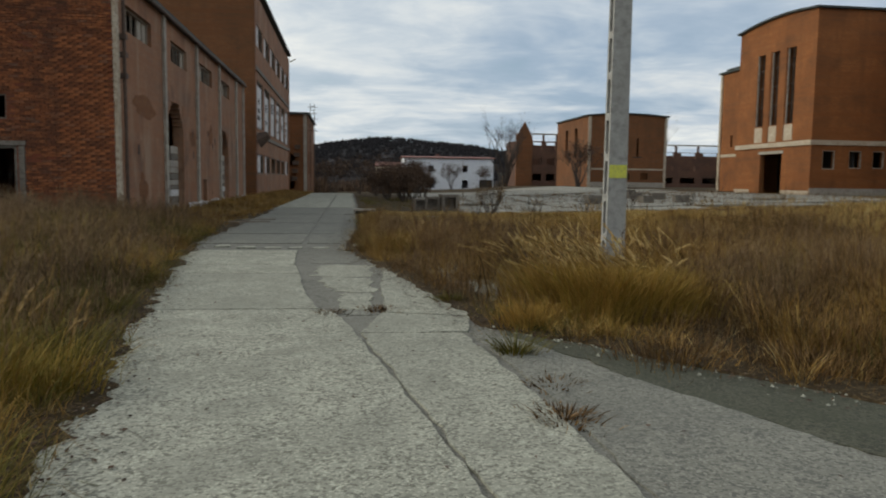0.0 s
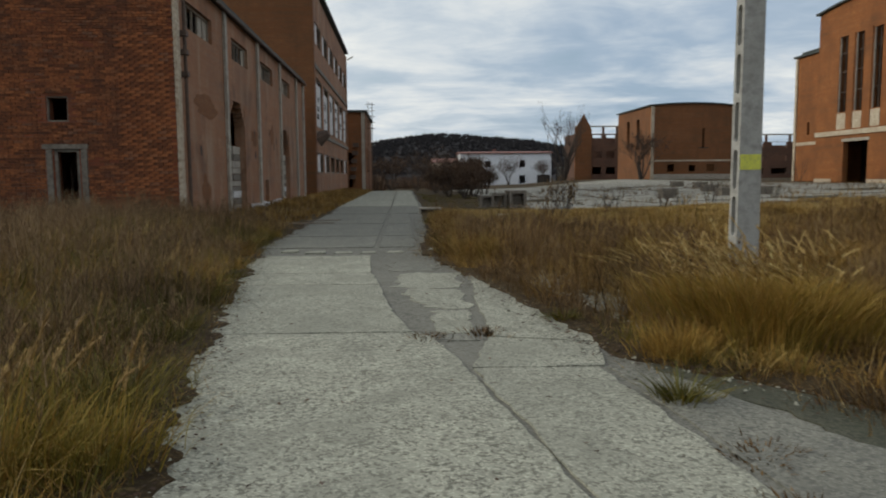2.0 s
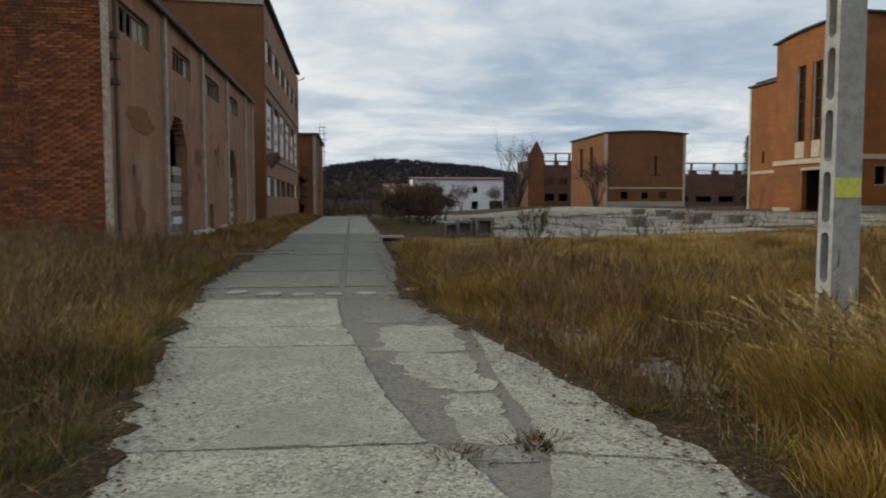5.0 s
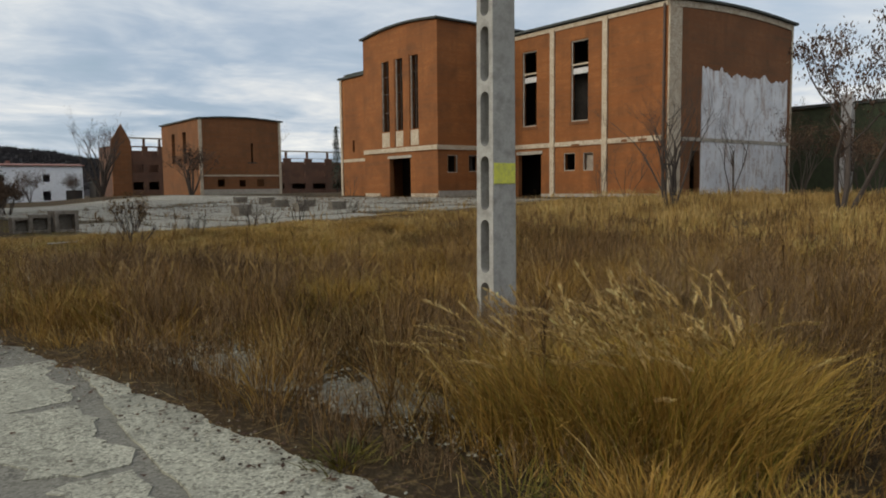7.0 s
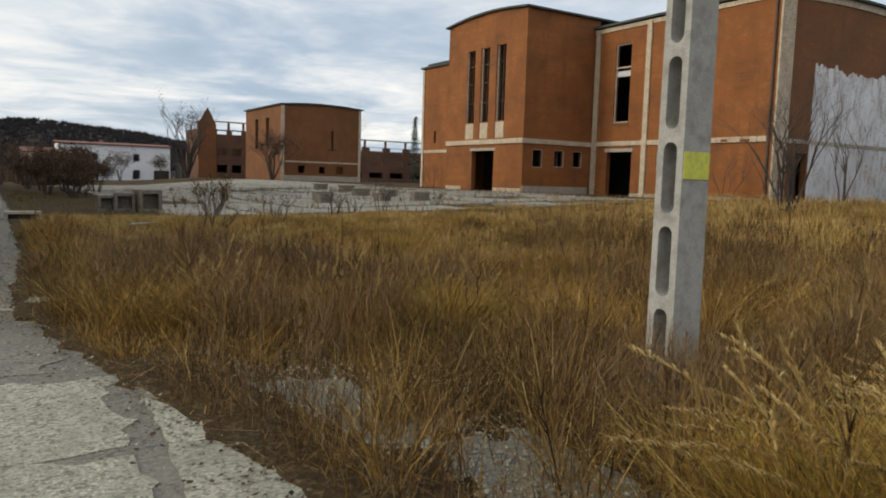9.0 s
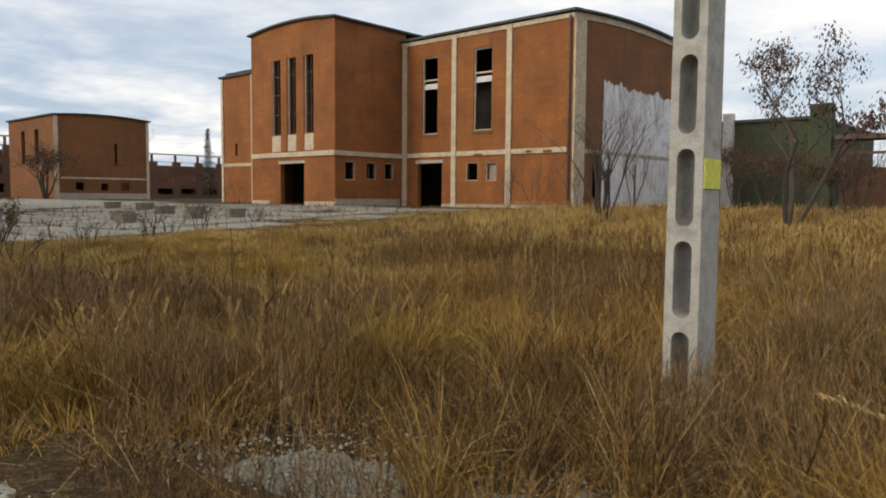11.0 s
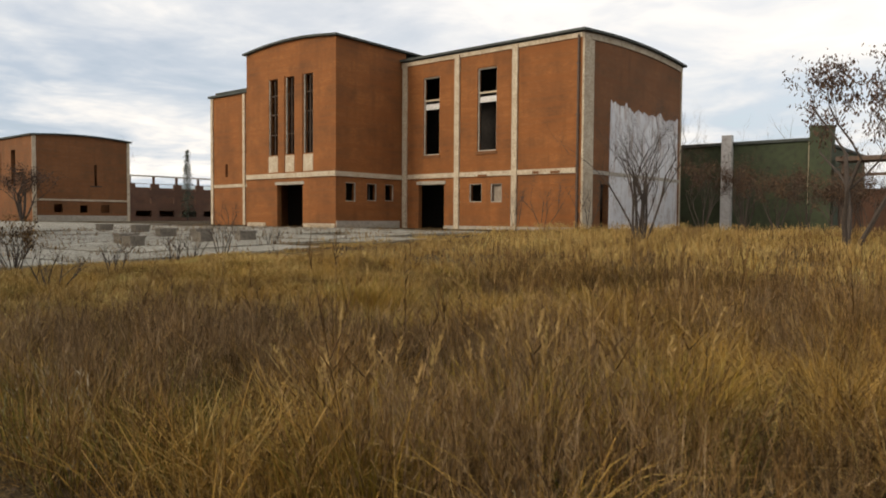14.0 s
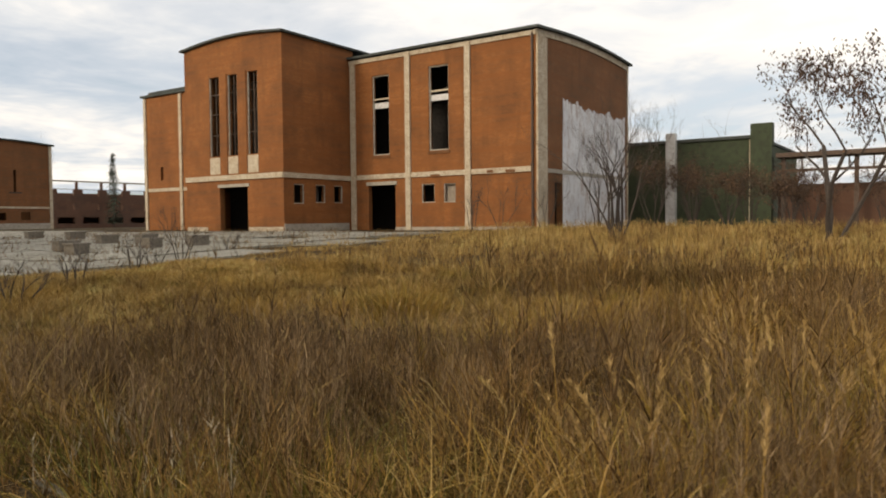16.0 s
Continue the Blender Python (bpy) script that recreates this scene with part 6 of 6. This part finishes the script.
# ---- loose things ----
def drain_block(x, y, s, turn, label):
    t = thing("concrete_block", label, "concrete block", "concrete blocks by the yard")
    bm = bmesh.new()
    w = s * 0.16
    h = s
    for d in ((-s / 2, s / 2, -s / 2, -s / 2 + w, 0, h), (-s / 2, s / 2, s / 2 - w, s / 2, 0, h), (-s / 2, -s / 2 + w, -s / 2 + w, s / 2 - w, 0, h), (s / 2 - w, s / 2, -s / 2 + w, s / 2 - w, 0, h), (-s / 2 + w, s / 2 - w, -s / 2 + w, s / 2 - w, 0, h * 0.55)):
        box(bm, d[0], d[1], s / 2 - d[5], s / 2 - d[4], d[2] + s / 2, d[3] + s / 2)
    ob = part("body", bm, ROUGH, t)
    t.matrix_world = pose(x, y, ground_z(x, y) - 0.02, 0, 0, turn)
    return t


for x, y, s, a_, text in ((3.59, 36.04, 0.60, 4, "grey hollow concrete block on the grass"), (4.22, 35.95, 0.70, -5, "grey hollow concrete block standing on end"), (4.99, 35.8, 0.82, 8, "dark stained hollow concrete block")):
    drain_block(x, y, s, a_, text)


def yard_stump(x, y, w, turn):
    t = thing("concrete_stump", "low weathered concrete stump on the yard", "concrete block", "stumps on the yard")
    bm = bmesh.new()
    box(bm, -w / 2, w / 2, -0.25, 0.25, 0, 0.34)
    box(bm, -w / 2 - 0.05, w / 2 + 0.05, -0.28, 0.28, 0.345, 0.42)
    part("body", bm, ROUGH, t)
    t.matrix_world = pose(x, y, ground_z(x, y) + 0.03, 0, 0, turn)


for x, y, w, a_ in ((14.7, 42.3, 0.9, 5), (18.7, 46.0, 0.9, 0), (19.2, 43.6, 0.9, 8), (18.6, 39.0, 0.8, -6), (21.0, 53.0, 0.9, 2), (21.2, 58.0, 0.9, 0), (13.6, 39.5, 0.7, 10), (16.8, 39.6, 0.7, 12)):
    yard_stump(x, y, w, a_)


def drain_inlet():
    t = thing("drain_inlet", "low concrete drain inlet with a dark mouth at the road edge", "drain")
    bm = bmesh.new()
    box(bm, 0.30, 1.20, 30.55, 31.1, 0.0, 0.05)
    box(bm, 0.30, 1.20, 30.5, 31.1, 0.20, 0.27)
    box(bm, 0.30, 0.38, 30.55, 31.1, 0.051, 0.199)
    box(bm, 1.12, 1.20, 30.55, 31.1, 0.051, 0.199)
    part("frame", bm, CONCRETE, t)
    # dark block colours in the shade inside the inlet
    box_part("mouth", (0.39, 1.11, 30.75, 31.08, 0.052, 0.198), DARK, t)


drain_inlet()


def plank(x, y, z, length, turn, pitch, mat, label):
    bm = bmesh.new()
    box(bm, -length / 2, length / 2, -0.06, 0.06, 0, 0.03)
    ob = part("plank", bm, mat, None, label)
    tagged(ob, label, "plank")
    ob.matrix_world = pose(x, y, z, 0, pitch, turn)


plank(-3.3, 24.6, 0.06, 1.6, 8, 0, WOOD, "grey weathered plank lying at the road edge")
plank(-3.0, 26.0, 0.06, 1.1, 15, 0, WOOD, "short grey weathered plank by the road")
plank(3.4, 27.5, 0.12, 0.9, 30, 0, WHITE_PLASTER, "pale board lying in the low grass")

# weeds that grow out of the slab joints
def joint_weed(name, x, y, n, h, spread, mat, seed, label):
    np.random.seed(seed)
    b = np.random.normal(0, spread, (n, 3))
    b[:, 2] = 0.03
    v, t = ribbons(b, np.random.uniform(0.3, 1.0, n) * h, np.random.uniform(0.006, 0.016, n), np.arctan2(b[:, 1], b[:, 0]), np.random.uniform(0.1, 1.2, n), np.random.uniform(0, 0.8, n), 4)
    ob = mesh_np(name, v, t, mat, label, "weeds")
    ob.location = (x, y, ground_z(x, y))


joint_weed("green_weed", 1.47, 6.05, 160, 0.26, 0.07, GREENISH, 60, "small green weed growing from a slab joint")
joint_weed("dead_weed", 1.38, 4.32, 300, 0.09, 0.10, WEED, 61, "flat brown dead weed on the slab joint")
joint_weed("dead_weed", 1.52, 5.05, 150, 0.06, 0.12, WEED, 62, "thin brown litter of dead weed on the concrete")
joint_weed("dead_weed", 0.38, 8.2, 200, 0.07, 0.10, WEED, 63, "brown dead weed at the corner of the patch")
joint_weed("dead_weed", -0.15, 8.05, 120, 0.08, 0.08, WEED, 64, "little brown weed at the corner of the patch")
joint_weed("green_weed", 1.28, 8.75, 200, 0.16, 0.08, GREENISH, 65, "low green weed at the slab edge")


def litter():
    """Fallen leaves and crumbs of stone along the edges of the slabs."""
    rnd = random.Random(31)
    verts, tris = [], []
    for k in range(5200):
        y = rnd.uniform(2.0, 26.0)
        edge = rnd.random()
        x = (road_left(y) + abs(rnd.gauss(0, 0.22)) - 0.1) if edge < 0.45 else (road_right(y) - abs(rnd.gauss(0, 0.25)) + 0.1)
        if edge > 0.93:
            x = rnd.uniform(road_left(y), road_right(y))
        z, s, a_ = ground_z(x, y) + 0.058, rnd.uniform(0.008, 0.028), rnd.uniform(0, 6.28)
        o = len(verts)
        for j in range(4):
            b = a_ + 1.5708 * j
            verts.append((x + math.cos(b) * s * (1.0 if j % 2 else 0.55), y + math.sin(b) * s * (1.0 if j % 2 else 0.55), z + rnd.uniform(0, 0.012)))
        tris += [(o, o + 1, o + 2), (o, o + 2, o + 3)]
    mesh_np("leaf_litter", verts, tris, LEAF, "brown fallen leaves along the slab edges", "leaves")


litter()


def yard_grass():
    """Tufts in the joints of the yard."""
    np.random.seed(91)
    n = 7000
    along = np.random.rand(n) < 0.5
    x, y = np.random.uniform(5.4, 32.5, n), np.random.uniform(30.5, 62.0, n)
    x = np.where(along, 5.2 + 3.0 * np.round((x - 5.2) / 3.0), x) + np.random.normal(0, 0.06, n)
    y = np.where(~along, 32.0 + 3.0 * np.round((y - 32.0) / 3.0), y) + np.random.normal(0, 0.06, n)
    keep = np.array([in_plaza(p, q) and noise.noise((p * 0.5, q * 0.5, 2)) > -0.1 for p, q in zip(x, y)], dtype=bool)
    b = np.stack([x[keep], y[keep], np.array([ground_z(p, q) for p, q in zip(x[keep], y[keep])])], 1)
    m = len(b)
    v, t = ribbons(b, np.random.uniform(0.08, 0.40, m), np.random.uniform(0.012, 0.03, m), np.random.uniform(0, 6.28, m), np.random.uniform(0, 0.6, m), np.random.uniform(0, 0.5, m), 3)
    mesh_np("joint_grass", v, t, WEED, "brown grass in the joints of the yard", "grass")


yard_grass()


# ---- bricks of the gable wall ----
def gable_bricks():
    hall = bpy.data.objects["brick_hall"]
    rnd = random.Random(17)
    y0, bw, bh, joint = 21.8, 0.25, 0.065, 0.012
    verts, faces, singles, row = [], [], 0, 0
    z = 0.1
    q = ((0, 1, 5, 4), (1, 2, 6, 5), (3, 0, 4, 7), (4, 5, 6, 7), (0, 3, 2, 1))
    me = bpy.data.meshes.new("brick")
    unit = [(sx * bw / 2, yy, sz * bh / 2) for sz in (-1, 1) for sx, yy in ((-1, -0.03), (1, -0.03), (1, 0.0), (-1, 0.0))]
    me.from_pydata(unit, [], q)
    me.materials.append(BRICK_UNIT)
    while z < 7.23:
        x = -19.0 + (row % 2) * 0.13
        while x < -6.62:
            cx, cz = x + bw / 2, z + bh / 2
            free = not any(h[0] - 0.16 < cx < h[1] + 0.16 and h[2] - 0.06 < cz < h[3] + 0.08 for h in GABLE_HOLES)
            worn = noise.noise((cx * 1.3, 0, cz * 1.3)) + 0.5 * noise.noise((cx * 4, 3, cz * 4))
            if free and worn > -0.62 and cz < 7.23 + 0.05 * (-6.45 - cx) - 0.08:
                proud = 0.026 + 0.022 * worn + rnd.uniform(-0.006, 0.006)
                if cx > -7.9 and 1.2 < cz < 6.4 and singles < 300:
                    ob = new("brick", me)
                    ob.parent = hall
                    ob.matrix_basis = pose(cx, y0 - 0.002, cz) @ Matrix.Diagonal((1, max(0.3, proud / 0.03), 1, 1))
                    singles += 1
                else:
                    o = len(verts)
                    e = [rnd.uniform(-0.006, 0.006) for _ in range(4)]
                    for sz in (0, 1):
                        for sx, yy in ((0, -proud), (1, -proud), (1, 0.0), (0, 0.0)):
                            verts.append((x + sx * bw + e[sx], y0 - 0.002 + yy, z + sz * bh + e[2 + sz]))
                    faces += [tuple(o + i for i in f) for f in q]
            x += bw + joint
        z += bh + joint
        row += 1
    m2 = bpy.data.meshes.new("brickwork")
    m2.from_pydata(verts, [], faces)
    m2.materials.append(BRICK_UNIT)
    ob = new("brickwork", m2)
    ob.parent = hall
    tagged(ob, kind="stuff")


gable_bricks()
